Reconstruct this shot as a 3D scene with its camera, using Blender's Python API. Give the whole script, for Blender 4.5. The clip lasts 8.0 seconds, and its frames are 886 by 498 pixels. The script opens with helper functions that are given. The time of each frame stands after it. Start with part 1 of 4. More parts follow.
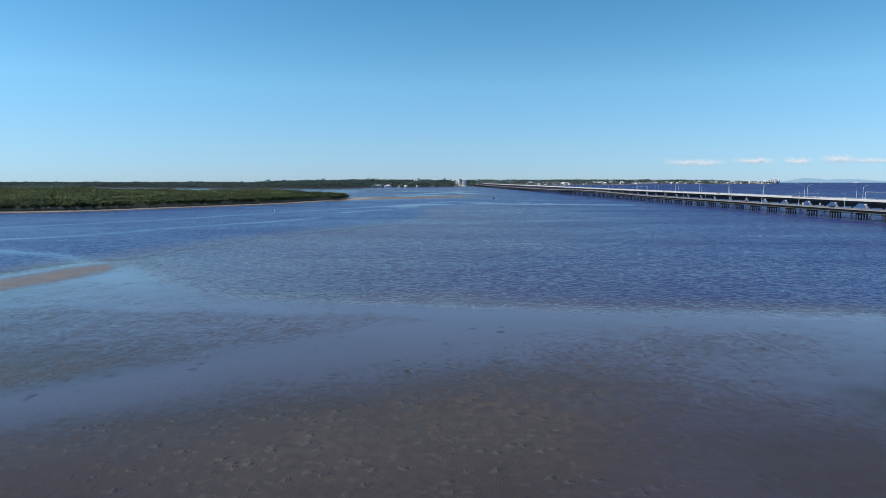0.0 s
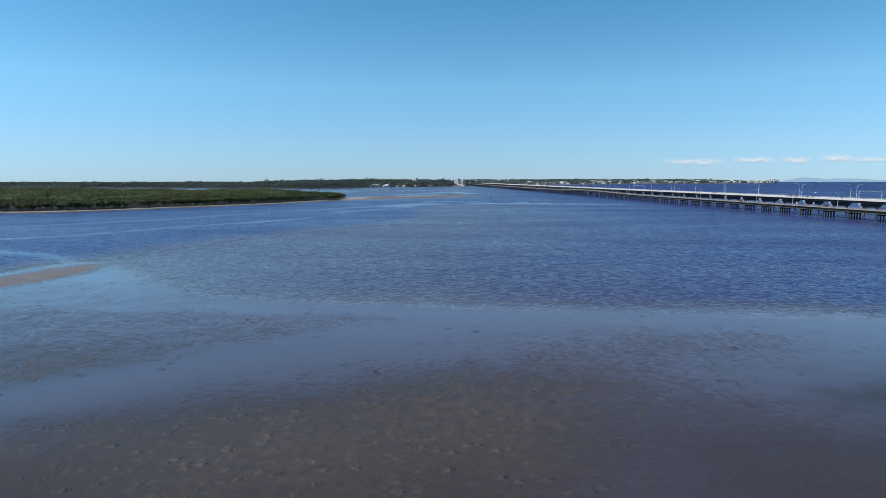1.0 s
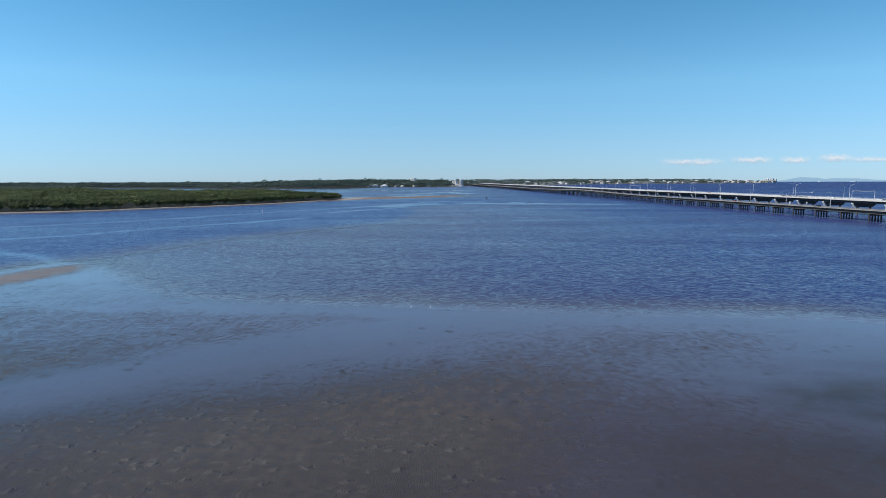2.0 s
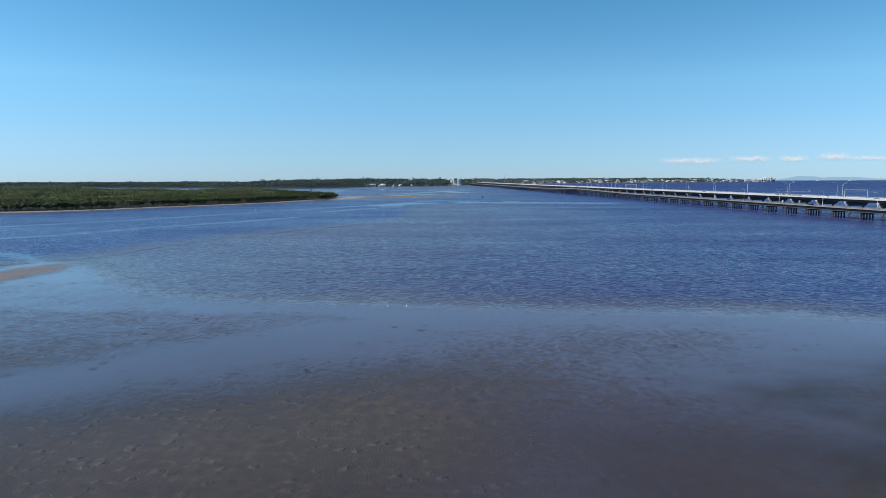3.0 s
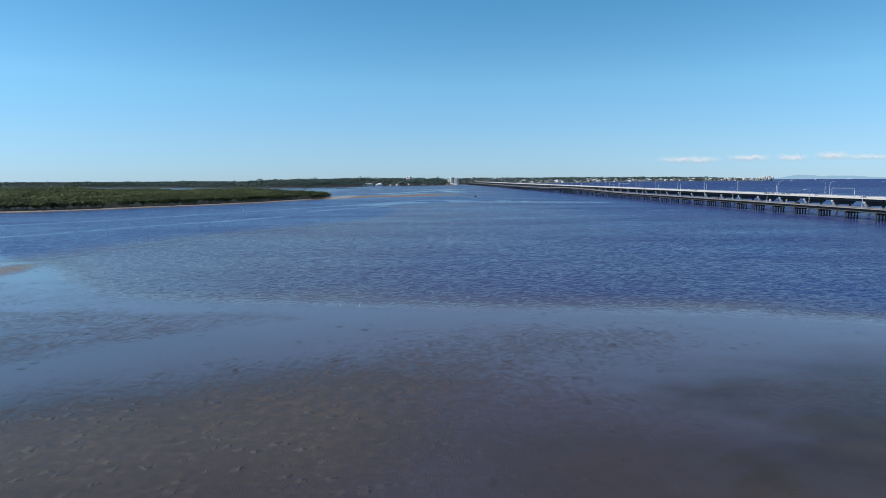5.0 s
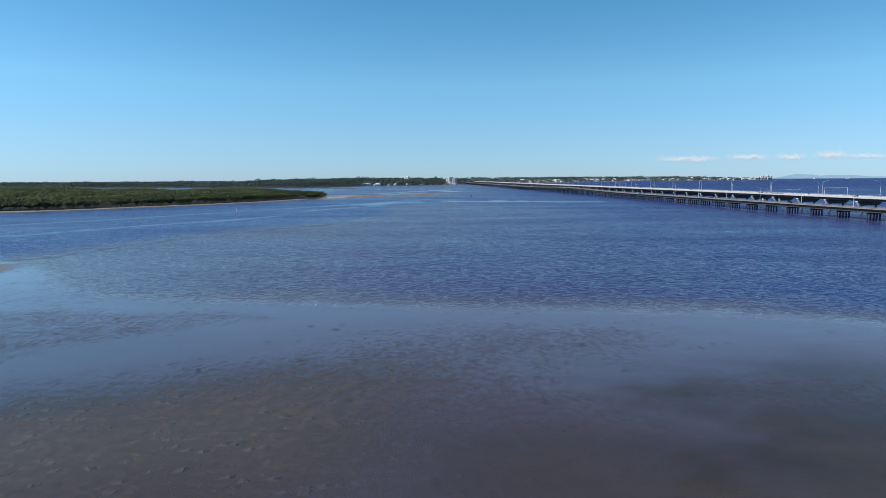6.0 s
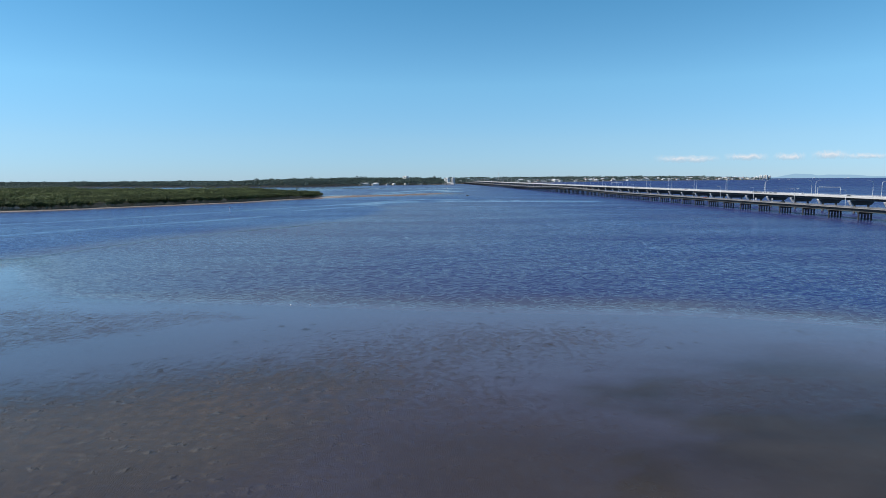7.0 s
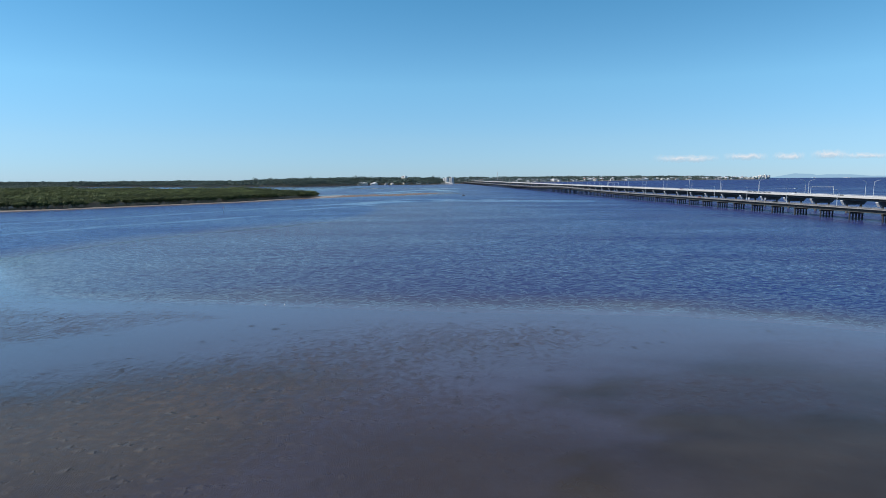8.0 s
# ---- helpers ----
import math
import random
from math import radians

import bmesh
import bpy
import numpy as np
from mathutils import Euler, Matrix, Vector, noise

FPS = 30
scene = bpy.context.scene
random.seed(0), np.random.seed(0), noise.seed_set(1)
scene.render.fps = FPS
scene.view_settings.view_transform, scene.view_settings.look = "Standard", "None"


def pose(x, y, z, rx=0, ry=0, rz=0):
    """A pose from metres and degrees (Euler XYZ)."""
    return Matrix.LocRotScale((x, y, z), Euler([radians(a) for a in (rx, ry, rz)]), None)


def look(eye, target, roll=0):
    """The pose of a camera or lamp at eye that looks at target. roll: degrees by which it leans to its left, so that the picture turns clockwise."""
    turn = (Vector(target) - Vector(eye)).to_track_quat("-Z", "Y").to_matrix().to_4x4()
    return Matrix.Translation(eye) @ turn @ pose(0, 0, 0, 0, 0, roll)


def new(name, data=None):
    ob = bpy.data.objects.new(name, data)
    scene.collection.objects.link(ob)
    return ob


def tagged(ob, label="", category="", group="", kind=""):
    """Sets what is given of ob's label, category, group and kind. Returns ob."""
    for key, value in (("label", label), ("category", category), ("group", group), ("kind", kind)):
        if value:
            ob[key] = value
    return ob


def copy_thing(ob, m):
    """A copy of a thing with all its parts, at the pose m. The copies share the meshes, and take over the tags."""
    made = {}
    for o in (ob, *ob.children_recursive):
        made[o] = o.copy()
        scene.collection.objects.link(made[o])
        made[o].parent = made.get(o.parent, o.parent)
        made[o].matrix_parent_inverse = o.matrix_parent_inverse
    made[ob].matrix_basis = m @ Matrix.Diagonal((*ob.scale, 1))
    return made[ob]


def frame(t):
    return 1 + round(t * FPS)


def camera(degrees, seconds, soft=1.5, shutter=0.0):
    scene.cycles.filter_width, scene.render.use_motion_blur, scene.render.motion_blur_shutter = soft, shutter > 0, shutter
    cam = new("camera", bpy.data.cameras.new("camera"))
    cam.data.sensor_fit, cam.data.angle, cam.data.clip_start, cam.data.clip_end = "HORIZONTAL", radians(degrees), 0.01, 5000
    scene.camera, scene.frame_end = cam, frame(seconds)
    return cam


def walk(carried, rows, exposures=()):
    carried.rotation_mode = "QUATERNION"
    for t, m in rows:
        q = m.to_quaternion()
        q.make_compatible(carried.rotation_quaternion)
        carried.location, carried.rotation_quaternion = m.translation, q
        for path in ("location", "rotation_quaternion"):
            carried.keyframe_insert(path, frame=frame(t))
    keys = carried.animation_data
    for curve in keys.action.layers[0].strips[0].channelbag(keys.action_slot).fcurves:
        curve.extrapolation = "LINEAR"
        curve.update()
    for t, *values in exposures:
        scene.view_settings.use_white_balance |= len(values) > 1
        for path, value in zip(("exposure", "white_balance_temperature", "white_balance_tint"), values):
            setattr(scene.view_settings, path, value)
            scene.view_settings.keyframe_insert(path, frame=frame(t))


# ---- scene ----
# ---------------------------------------------------------------- camera and walk
cam = camera(72.0, 8.0, soft=0.8)
PATH = [
    (0, (0.777, 0.021, 29.04), (0.776, 2.009, 28.815), 0.04),
    (0.5, (3.118, -0.032, 29.067), (3.117, 1.955, 28.843), 0.01),
    (1, (5.52, -0.038, 29.081), (5.52, 1.949, 28.855), -0.01),
    (1.5, (7.985, -0.082, 29.066), (7.986, 1.905, 28.841), -0.04),
    (3, (15.873, 0.101, 28.904), (15.877, 2.088, 28.676), -0.14),
    (3.5, (18.514, 0.118, 28.869), (18.519, 2.104, 28.64), -0.17),
    (4, (21.175, 0.227, 28.836), (21.18, 2.214, 28.606), -0.2),
    (4.5, (23.88, 0.389, 28.803), (23.884, 2.375, 28.573), -0.23),
    (6, (32.035, 0.769, 28.649), (32.041, 2.755, 28.418), -0.29),
    (6.5, (34.8, 0.878, 28.62), (34.807, 2.865, 28.388), -0.3),
    (7, (37.589, 0.984, 28.586), (37.596, 2.97, 28.354), -0.3),
    (7.5, (40.447, 1.04, 28.559), (40.454, 3.026, 28.327), -0.31),
    (8, (43.377, 1.053, 28.542), (43.384, 3.04, 28.309), -0.31),
]
walk(cam, [(t, look(eye, target, roll)) for t, eye, target, roll in PATH])

# ---------------------------------------------------------------- sky, sun, exposure
SUN_AZ, SUN_EL = 267.0, 43.0  # degrees clockwise from +y, degrees above the horizon
SUN_POWER, SKY_POWER = 5.0, 0.156
scene.view_settings.exposure = 0.0

world = bpy.data.worlds.new("sky")
scene.world = world
world.use_nodes = True
wn = world.node_tree
wn.nodes.clear()
sky = wn.nodes.new("ShaderNodeTexSky")
sky.sky_type = "NISHITA"
sky.sun_disc = False
sky.sun_elevation, sky.sun_rotation = radians(SUN_EL), radians(SUN_AZ)
sky.altitude, sky.air_density, sky.dust_density, sky.ozone_density = 0, 0.75, 0.0, 3.0
wbg = wn.nodes.new("ShaderNodeBackground")
wbg.inputs["Strength"].default_value = SKY_POWER
wout = wn.nodes.new("ShaderNodeOutputWorld")
tint = wn.nodes.new("ShaderNodeMix")  # the deep clear blue of this sky
tint.data_type, tint.blend_type = "RGBA", "MULTIPLY"
tint.inputs[0].default_value = 1.0
height = wn.nodes.new("ShaderNodeSeparateXYZ")
wn.links.new(wn.nodes.new("ShaderNodeTexCoord").outputs["Generated"], height.inputs[0])
hue = wn.nodes.new("ShaderNodeValToRGB")
while len(hue.color_ramp.elements) < 5:
    hue.color_ramp.elements.new(0.5)
for e, (at, c) in zip(hue.color_ramp.elements, ((0.0, (0.44, 0.62, 0.93)), (0.06, (0.63, 0.83, 0.97)), (0.145, (0.75, 1.13, 1.15)), (0.28, (0.55, 1.12, 1.17)), (0.6, (0.26, 0.55, 0.88)))):
    e.position, e.color = at, (c[0] / 1.25, c[1] / 1.25, c[2] / 1.25, 1)
wn.links.new(height.outputs["Z"], hue.inputs["Fac"])
wn.links.new(hue.outputs["Color"], tint.inputs[7])
wn.links.new(sky.outputs["Color"], tint.inputs[6])
wn.links.new(tint.outputs[2], wbg.inputs["Color"])
wn.links.new(wbg.outputs["Background"], wout.inputs["Surface"])

sun_data = bpy.data.lights.new("sun", "SUN")
sun_data.energy, sun_data.angle, sun_data.color = SUN_POWER, radians(0.53), (1.0, 0.95, 0.87)
sun_ob = new("sun", sun_data)
az, el = radians(SUN_AZ), radians(SUN_EL)
TO_SUN = Vector((math.sin(az) * math.cos(el), math.cos(az) * math.cos(el), math.sin(el)))
sun_ob.matrix_world = look(TO_SUN * 300, (0, 0, 0))


# ---------------------------------------------------------------- materials
class Nodes:
    """A material's node tree with a few short ways to add to it."""

    def __init__(self, name):
        self.mat = bpy.data.materials.new(name)
        self.mat.use_nodes = True
        self.t = self.mat.node_tree
        self.t.nodes.clear()
        self.out = self.t.nodes.new("ShaderNodeOutputMaterial")

    def n(self, kind, **inputs):
        node = self.t.nodes.new("ShaderNode" + kind)
        for key, value in inputs.items():
            self.put(node, key.replace("_", " "), value)
        return node

    def put(self, node, key, value):
        socket = node.inputs[int(key[1:])] if key[0] == "i" and key[1:].isdigit() else node.inputs[key]
        if isinstance(value, bpy.types.NodeSocket):
            self.t.links.new(value, socket)
        else:
            socket.default_value = value

    def coords(self, kind="Object"):
        return self.n("TexCoord").outputs[kind]

    def stretch(self, vector, scale):
        return self.n("Mapping", Vector=vector, Scale=scale).outputs["Vector"]

    def noise(self, vector, scale, detail=4.0, rough=0.55):
        return self.n("TexNoise", Vector=vector, Scale=scale, Detail=detail, Roughness=rough).outputs["Fac"]

    def ramp(self, fac, *stops):
        node = self.n("ValToRGB", Fac=fac)
        while len(node.color_ramp.elements) < len(stops):
            node.color_ramp.elements.new(0.5)
        for e, (at, c) in zip(node.color_ramp.elements, stops):
            e.position, e.color = at, (*c, 1) if isinstance(c, tuple) else (c, c, c, 1)
        return node.outputs["Color"]

    def mix(self, fac, a, b, blend="MIX"):
        node = self.t.nodes.new("ShaderNodeMix")
        node.data_type, node.blend_type = "RGBA", blend
        for i, v in ((0, fac), (6, a), (7, b)):
            if isinstance(v, bpy.types.NodeSocket):
                self.t.links.new(v, node.inputs[i])
            else:
                node.inputs[i].default_value = (*v, 1) if isinstance(v, tuple) else v
        return node.outputs[2]

    def step(self, v, lo, hi):
        """0 below lo, 1 above hi, smooth between."""
        node = self.n("MapRange", Value=v)
        node.interpolation_type = "SMOOTHSTEP"
        self.put(node, "From Min", lo), self.put(node, "From Max", hi)
        return node.outputs["Result"]

    def maths(self, op, a, b=0.0, clamp=False):
        node = self.n("Math", i0=a, i1=b)
        node.operation, node.use_clamp = op, clamp
        return node.outputs[0]

    def vector(self, op, a, b=None, scale=None):
        node = self.n("VectorMath", i0=a)
        node.operation = op
        if b is not None:
            self.put(node, "i1", b)
        if scale is not None:
            self.put(node, "Scale", scale)
        return node.outputs[0]

    def attr(self, name):
        node = self.n("Attribute")
        node.attribute_name = name
        return node.outputs["Fac"]

    def bump(self, height, strength, distance):
        return self.n("Bump", Height=height, Strength=strength, Distance=distance).outputs["Normal"]

    def principled(self, **inputs):
        node = self.n("BsdfPrincipled", **inputs)
        self.t.links.new(node.outputs["BSDF"], self.out.inputs["Surface"])
        return self.mat


def stony(name, base, dark, rough=0.85, scale=0.6, streak=True):
    """Concrete or paint with broad stains, fine grain and run-down streaks."""
    m = Nodes(name)
    o = m.coords()
    big = m.noise(o, scale, 5, 0.6)
    run = m.noise(m.stretch(o, (2.5, 2.5, 0.25)), 1.0, 4, 0.6)
    fine = m.noise(o, 14, 3)
    f = m.maths("MULTIPLY_ADD", run, 0.6 if streak else 0.0)
    m.put(f.node, "i2", m.maths("MULTIPLY", big, 0.5 if streak else 1.0))
    col = m.ramp(f, (0.38, dark), (0.68, base))
    col = m.mix(0.35, col, m.ramp(fine, (0.3, tuple(c * 0.75 for c in base)), (0.7, base)))
    return m.principled(Base_Color=col, Roughness=rough, Normal=m.bump(fine, 0.25, 0.02))


def painted(name, base, rough=0.4, metal=0.0, wear=0.12):
    m = Nodes(name)
    o = m.coords()
    f = m.noise(o, 3.0, 5, 0.6)
    col = m.ramp(f, (0.3, tuple(c * (1 - wear) for c in base)), (0.7, base))
    return m.principled(Base_Color=col, Roughness=rough, Metallic=metal)


def leafy(name, deep, mid, bright, patch=0.02, single=0.28):
    """Foliage: each clump its own tint, each plant its own, patches across the wood."""
    m = Nodes(name)
    g = m.n("NewGeometry")
    info = m.n("ObjectInfo")
    where = g.outputs["Position"]
    f = m.maths("ADD", m.maths("MULTIPLY", g.outputs["Random Per Island"], single),
                m.maths("MULTIPLY", m.noise(where, patch, 3), 1.0 - single))
    f = m.maths("ADD", f, m.maths("MULTIPLY", m.maths("SUBTRACT", info.outputs["Random"], 0.5), 0.22))
    f = m.maths("ADD", f, m.maths("MULTIPLY", m.maths("SUBTRACT", m.noise(where, 0.16, 2), 0.5), 0.5))
    col = m.ramp(f, (0.3, deep), (0.5, mid), (0.72, bright))
    d = m.n("BsdfPrincipled", Base_Color=col, Roughness=0.55)
    m.put(d, "Specular IOR Level", 0.1)
    tr = m.n("BsdfTranslucent", Color=m.mix(0.5, col, (0.14, 0.175, 0.055)))
    mx = m.n("MixShader", i0=0.14, i1=d.outputs[0], i2=tr.outputs[0])
    m.t.links.new(mx.outputs[0], m.out.inputs["Surface"])
    return m.mat


def make_mud():
    m = Nodes("tidal_mud_and_sand")
    o = m.coords()
    sand, weed, land, dry = m.attr("sand"), m.attr("weed"), m.attr("land"), m.attr("dry")
    big, mid, fine = m.noise(o, 0.05, 4), m.noise(o, 0.8, 4, 0.6), m.noise(o, 9, 3)
    mud = m.mix(m.ramp(mid, (0.3, 0.0), (0.75, 1.0)), (0.070, 0.059, 0.051), (0.110, 0.094, 0.083))
    mud = m.mix(m.ramp(big, (0.35, 0.0), (0.65, 0.5)), mud, (0.056, 0.050, 0.046))
    # feeding pits in loose groups: dark hollows beside pale thrown-up sand
    group = m.step(m.noise(m.stretch(o, (0.09, 0.16, 1)), 1.0, 4, 0.65), 0.36, 0.56)
    jitter = m.n("TexNoise", Vector=o, Scale=1.3, Detail=3.0).outputs["Color"]
    warped = m.vector("ADD", m.stretch(o, (0.62, 0.7, 1)), jitter)
    cell = m.n("TexVoronoi", Vector=warped, Scale=1.0)
    pick = m.n("SeparateColor", Color=cell.outputs["Color"])
    chosen = m.maths("MULTIPLY", m.ramp(pick.outputs[0], (0.42, 0.0), (0.55, 1.0)), group)
    pit = m.maths("MULTIPLY", m.ramp(cell.outputs["Distance"], (0.08, 1.0), (0.34, 0.0)), chosen)
    heap_cell = m.n("TexVoronoi", Vector=m.vector("ADD", warped, (0.34, 0.10, 0.0)), Scale=1.0)
    heap_pick = m.n("SeparateColor", Color=heap_cell.outputs["Color"])
    heap = m.maths("MULTIPLY", m.ramp(heap_cell.outputs["Distance"], (0.10, 1.0), (0.46, 0.0)), m.maths("MULTIPLY", m.ramp(heap_pick.outputs[0], (0.40, 0.0), (0.62, 1.0)), group))
    smear = m.step(m.noise(m.stretch(o, (0.50, 0.40, 1)), 1.0, 5, 0.66), 0.56, 0.74)
    pale = m.maths("MAXIMUM", heap, m.maths("MULTIPLY", smear, 0.75))
    mud = m.mix(m.maths("MULTIPLY", pale, 0.66), mud, (0.185, 0.170, 0.152))
    mud = m.mix(m.maths("MULTIPLY", pit, 0.85), mud, (0.020, 0.018, 0.016))
    algae = m.step(m.noise(m.stretch(o, (0.55, 0.36, 1)), 1.0, 5, 0.66), 0.42, 0.68)
    mud = m.mix(m.maths("MULTIPLY", weed, algae), mud, (0.150, 0.112, 0.083))
    wet = m.mix(m.ramp(m.noise(m.stretch(o, (0.08, 0.35, 1)), 1.0, 5, 0.66), (0.35, 0.0), (0.65, 1.0)), (0.150, 0.080, 0.040), (0.270, 0.165, 0.095))
    dried = m.mix(m.ramp(m.noise(o, 0.2, 5, 0.6), (0.35, 0.0), (0.65, 1.0)), (0.30, 0.265, 0.225), (0.46, 0.42, 0.365))
    soil = m.mix(m.ramp(big, (0.4, 0.0), (0.6, 1.0)), (0.030, 0.034, 0.016), (0.065, 0.060, 0.034))
    col = m.mix(sand, mud, m.mix(dry, wet, dried))
    col = m.mix(land, col, soil)
    col = m.mix(m.ramp(fine, (0.35, 0.0), (0.7, 0.55)), col, m.mix(1.0, col, (0.6, 0.6, 0.6), "MULTIPLY"))
    # ripple marks, a hand's width apart
    wave = m.n("TexWave", Vector=m.stretch(o, (1.0, 0.35, 1.0)), Scale=1.45, Distortion=18.0, Detail=5.0)
    m.put(wave, "Detail Scale", 0.9)
    h = m.maths("ADD", m.maths("MULTIPLY", m.maths("MULTIPLY", wave.outputs["Fac"], m.ramp(big, (0.4, 0.25), (0.6, 1.0))), 0.17), m.maths("MULTIPLY", mid, 0.8))
    h = m.maths("SUBTRACT", h, m.maths("MULTIPLY", pit, 1.3))
    h = m.maths("ADD", h, m.maths("MULTIPLY", heap, 0.8))
    rough = m.ramp(mid, (0.3, 0.4), (0.7, 0.7))
    return m.principled(Base_Color=col, Roughness=rough, Normal=m.bump(h, 0.8, 0.08))


def make_water():
    """Sea water: sky mirrored by the Fresnel law on small waves, the bed seen through the shallows, murky where deep."""
    m = Nodes("estuary_water")
    o = m.coords()
    depth, calm, slick, silt_dim, bank, flat, bay = (m.attr(k) for k in ("depth", "calm", "slick", "silt_dim", "bank", "flat", "bay"))
    edge, near = m.attr("edge"), m.attr("near")
    gust = m.noise(m.stretch(o, (0.006, 0.02, 1)), 1.0, 4, 0.6)
    windy = m.maths("SUBTRACT", 1.0, m.maths("MULTIPLY", calm, m.maths("SUBTRACT", m.maths("SUBTRACT", 0.985, m.maths("MULTIPLY", bank, 0.10)), m.maths("MULTIPLY", silt_dim, 0.10))))
    windy = m.maths("MULTIPLY", windy, m.maths("SUBTRACT", 1.0, m.maths("MULTIPLY", slick, 0.68)))
    windy = m.maths("MULTIPLY", windy, m.ramp(gust, (0.32, 0.72), (0.66, 1.0)))
    # slopes of the wavelets, three sizes, their crests lying across the breeze
    slope = None
    for scale, amp in (((0.16, 0.20, 1), 0.11), ((0.42, 0.50, 1), 0.36), ((0.85, 1.5, 1), 0.66), ((2.4, 3.2, 1), 0.48)):
        c = m.n("TexNoise", Vector=m.stretch(o, scale), Scale=1.0, Detail=2.0, Roughness=0.6).outputs["Color"]
        v = m.vector("SUBTRACT", c, (0.5, 0.5, 0.5))
        v = m.vector("MULTIPLY", v, (amp * 0.7, amp, 0.0))
        slope = v if slope is None else m.vector("ADD", slope, v)
    slope = m.vector("SCALE", slope, scale=windy)
    nrm = m.vector("NORMALIZE", m.vector("ADD", slope, (0, 0, 1)))
    rough = m.maths("ADD", m.maths("MULTIPLY", windy, 0.21), 0.03)
    gloss = m.n("BsdfGlossy", Color=(1, 1, 1, 1), Roughness=rough, Normal=nrm)
    # wave slopes keep the mirror from filling up towards the horizon
    mirror = m.maths("MULTIPLY", m.n("Fresnel", IOR=1.333, Normal=nrm).outputs[0], m.maths("SUBTRACT", 1.0, m.maths("MULTIPLY", windy, 0.57)))
    # the mirrored sky is turned down over the bay beyond the bridges, to darken it
    mirror = m.maths("MULTIPLY", mirror, m.maths("SUBTRACT", 1.0, m.maths("MULTIPLY", bay, 0.3)))
    # mud that stands just out of the film of water breaks the mirror, in ragged streaks
    tuft = m.noise(m.stretch(o, (1.0, 0.68, 1)), 1.0, 5, 0.68)
    broad = m.noise(m.stretch(o, (0.05, 0.07, 1)), 1.0, 4, 0.6)
    smears = m.noise(m.stretch(o, (0.24, 0.15, 1)), 1.0, 4, 0.6)
    mud = m.maths("ADD", m.maths("MULTIPLY", tuft, 2.2), m.maths("ADD", m.maths("MULTIPLY", smears, 0.9), m.maths("MULTIPLY", broad, 0.3)))
    mud = m.maths("ADD", mud, m.maths("ADD", m.maths("MULTIPLY", bank, 0.60), m.maths("MULTIPLY", near, 0.42)))
    mud = m.step(mud, 1.78, 2.82)
    mud = m.maths("MULTIPLY", mud, m.maths("MULTIPLY", calm, m.maths("MINIMUM", m.maths("MULTIPLY", bank, 3.0), 1.0)))
    mirror = m.maths("MULTIPLY", mirror, m.maths("SUBTRACT", 1.0, m.maths("MULTIPLY", mud, 0.72)))
    mirror = m.maths("MULTIPLY", mirror, m.maths("SUBTRACT", 1.0, m.maths("MULTIPLY", silt_dim, 0.36)))
    murk = m.mix(m.ramp(depth, (0.15, 0.0), (0.9, 1.0)), (0.067, 0.068, 0.114), (0.012, 0.022, 0.122))
    cloudy = m.noise(m.stretch(o, (0.05, 0.09, 1)), 1.0, 6, 0.62)
    murk = m.mix(silt_dim, murk, m.mix(m.ramp(cloudy, (0.3, 0.0), (0.7, 1.0)), (0.034, 0.029, 0.027), (0.060, 0.052, 0.046)))
    still = m.maths("MULTIPLY", m.maths("MINIMUM", m.maths("MULTIPLY", calm, 2.5), 1.0), flat)
    murk = m.mix(m.maths("MULTIPLY", still, m.maths("SUBTRACT", 1.0, silt_dim)), murk, m.mix(near, (0.099, 0.096, 0.132), (0.085, 0.074, 0.066)))
    # along the flat's edge: turbid grey outside, bright sky reflection painted into the inside
    murk = m.mix(m.maths("MULTIPLY", edge, 0.85), murk, m.mix(still, (0.094, 0.094, 0.108), (0.130, 0.128, 0.186)))
    # lone tufts standing in the still water
    tuft_cell = m.n("TexVoronoi", Vector=m.vector("ADD", m.stretch(o, (0.36, 0.26, 1)), m.n("TexNoise", Vector=o, Scale=0.7, Detail=3.0).outputs["Color"]), Scale=1.0)
    lone = m.maths("MULTIPLY", m.ramp(tuft_cell.outputs["Distance"], (0.12, 1.0), (0.30, 0.0)), m.ramp(m.n("SeparateColor", Color=tuft_cell.outputs["Color"]).outputs[0], (0.60, 0.0), (0.70, 1.0)))
    lone = m.maths("MULTIPLY", m.maths("MULTIPLY", lone, m.maths("MULTIPLY", still, m.maths("SUBTRACT", 1.0, silt_dim))), m.step(broad, 0.42, 0.56))
    mirror = m.maths("MULTIPLY", mirror, m.maths("SUBTRACT", 1.0, m.maths("MULTIPLY", lone, 0.5)))
    murk = m.mix(m.maths("MULTIPLY", lone, 0.7), murk, (0.035, 0.033, 0.035))
    body = m.n("BsdfDiffuse", Color=murk)
    clear = m.n("BsdfTransparent", Color=(0.93, 0.92, 0.90, 1))
    patch = m.maths("ADD", m.maths("MULTIPLY", depth, 2.4), m.maths("MULTIPLY", m.maths("SUBTRACT", m.noise(o, 0.25, 4), 0.5), 0.3))
    thick = m.maths("MAXIMUM", m.ramp(patch, (0.08, 0.05), (0.38, 1.0)), m.maths("MULTIPLY", silt_dim, 0.92))
    pool = m.maths("MULTIPLY", m.maths("MINIMUM", m.maths("MULTIPLY", calm, 2.5), 1.0), m.maths("SUBTRACT", 1.0, m.maths("MULTIPLY", near, 0.92)))
    thick = m.maths("MAXIMUM", thick, m.maths("MULTIPLY", pool, 0.80))
    thick = m.maths("MULTIPLY", thick, m.maths("SUBTRACT", 1.0, m.maths("MULTIPLY", m.maths("MULTIPLY", mud, m.maths("SUBTRACT", 1.0, silt_dim)), 0.62)))
    under = m.n("MixShader", i0=thick, i1=clear.outputs[0], i2=body.outputs[0])
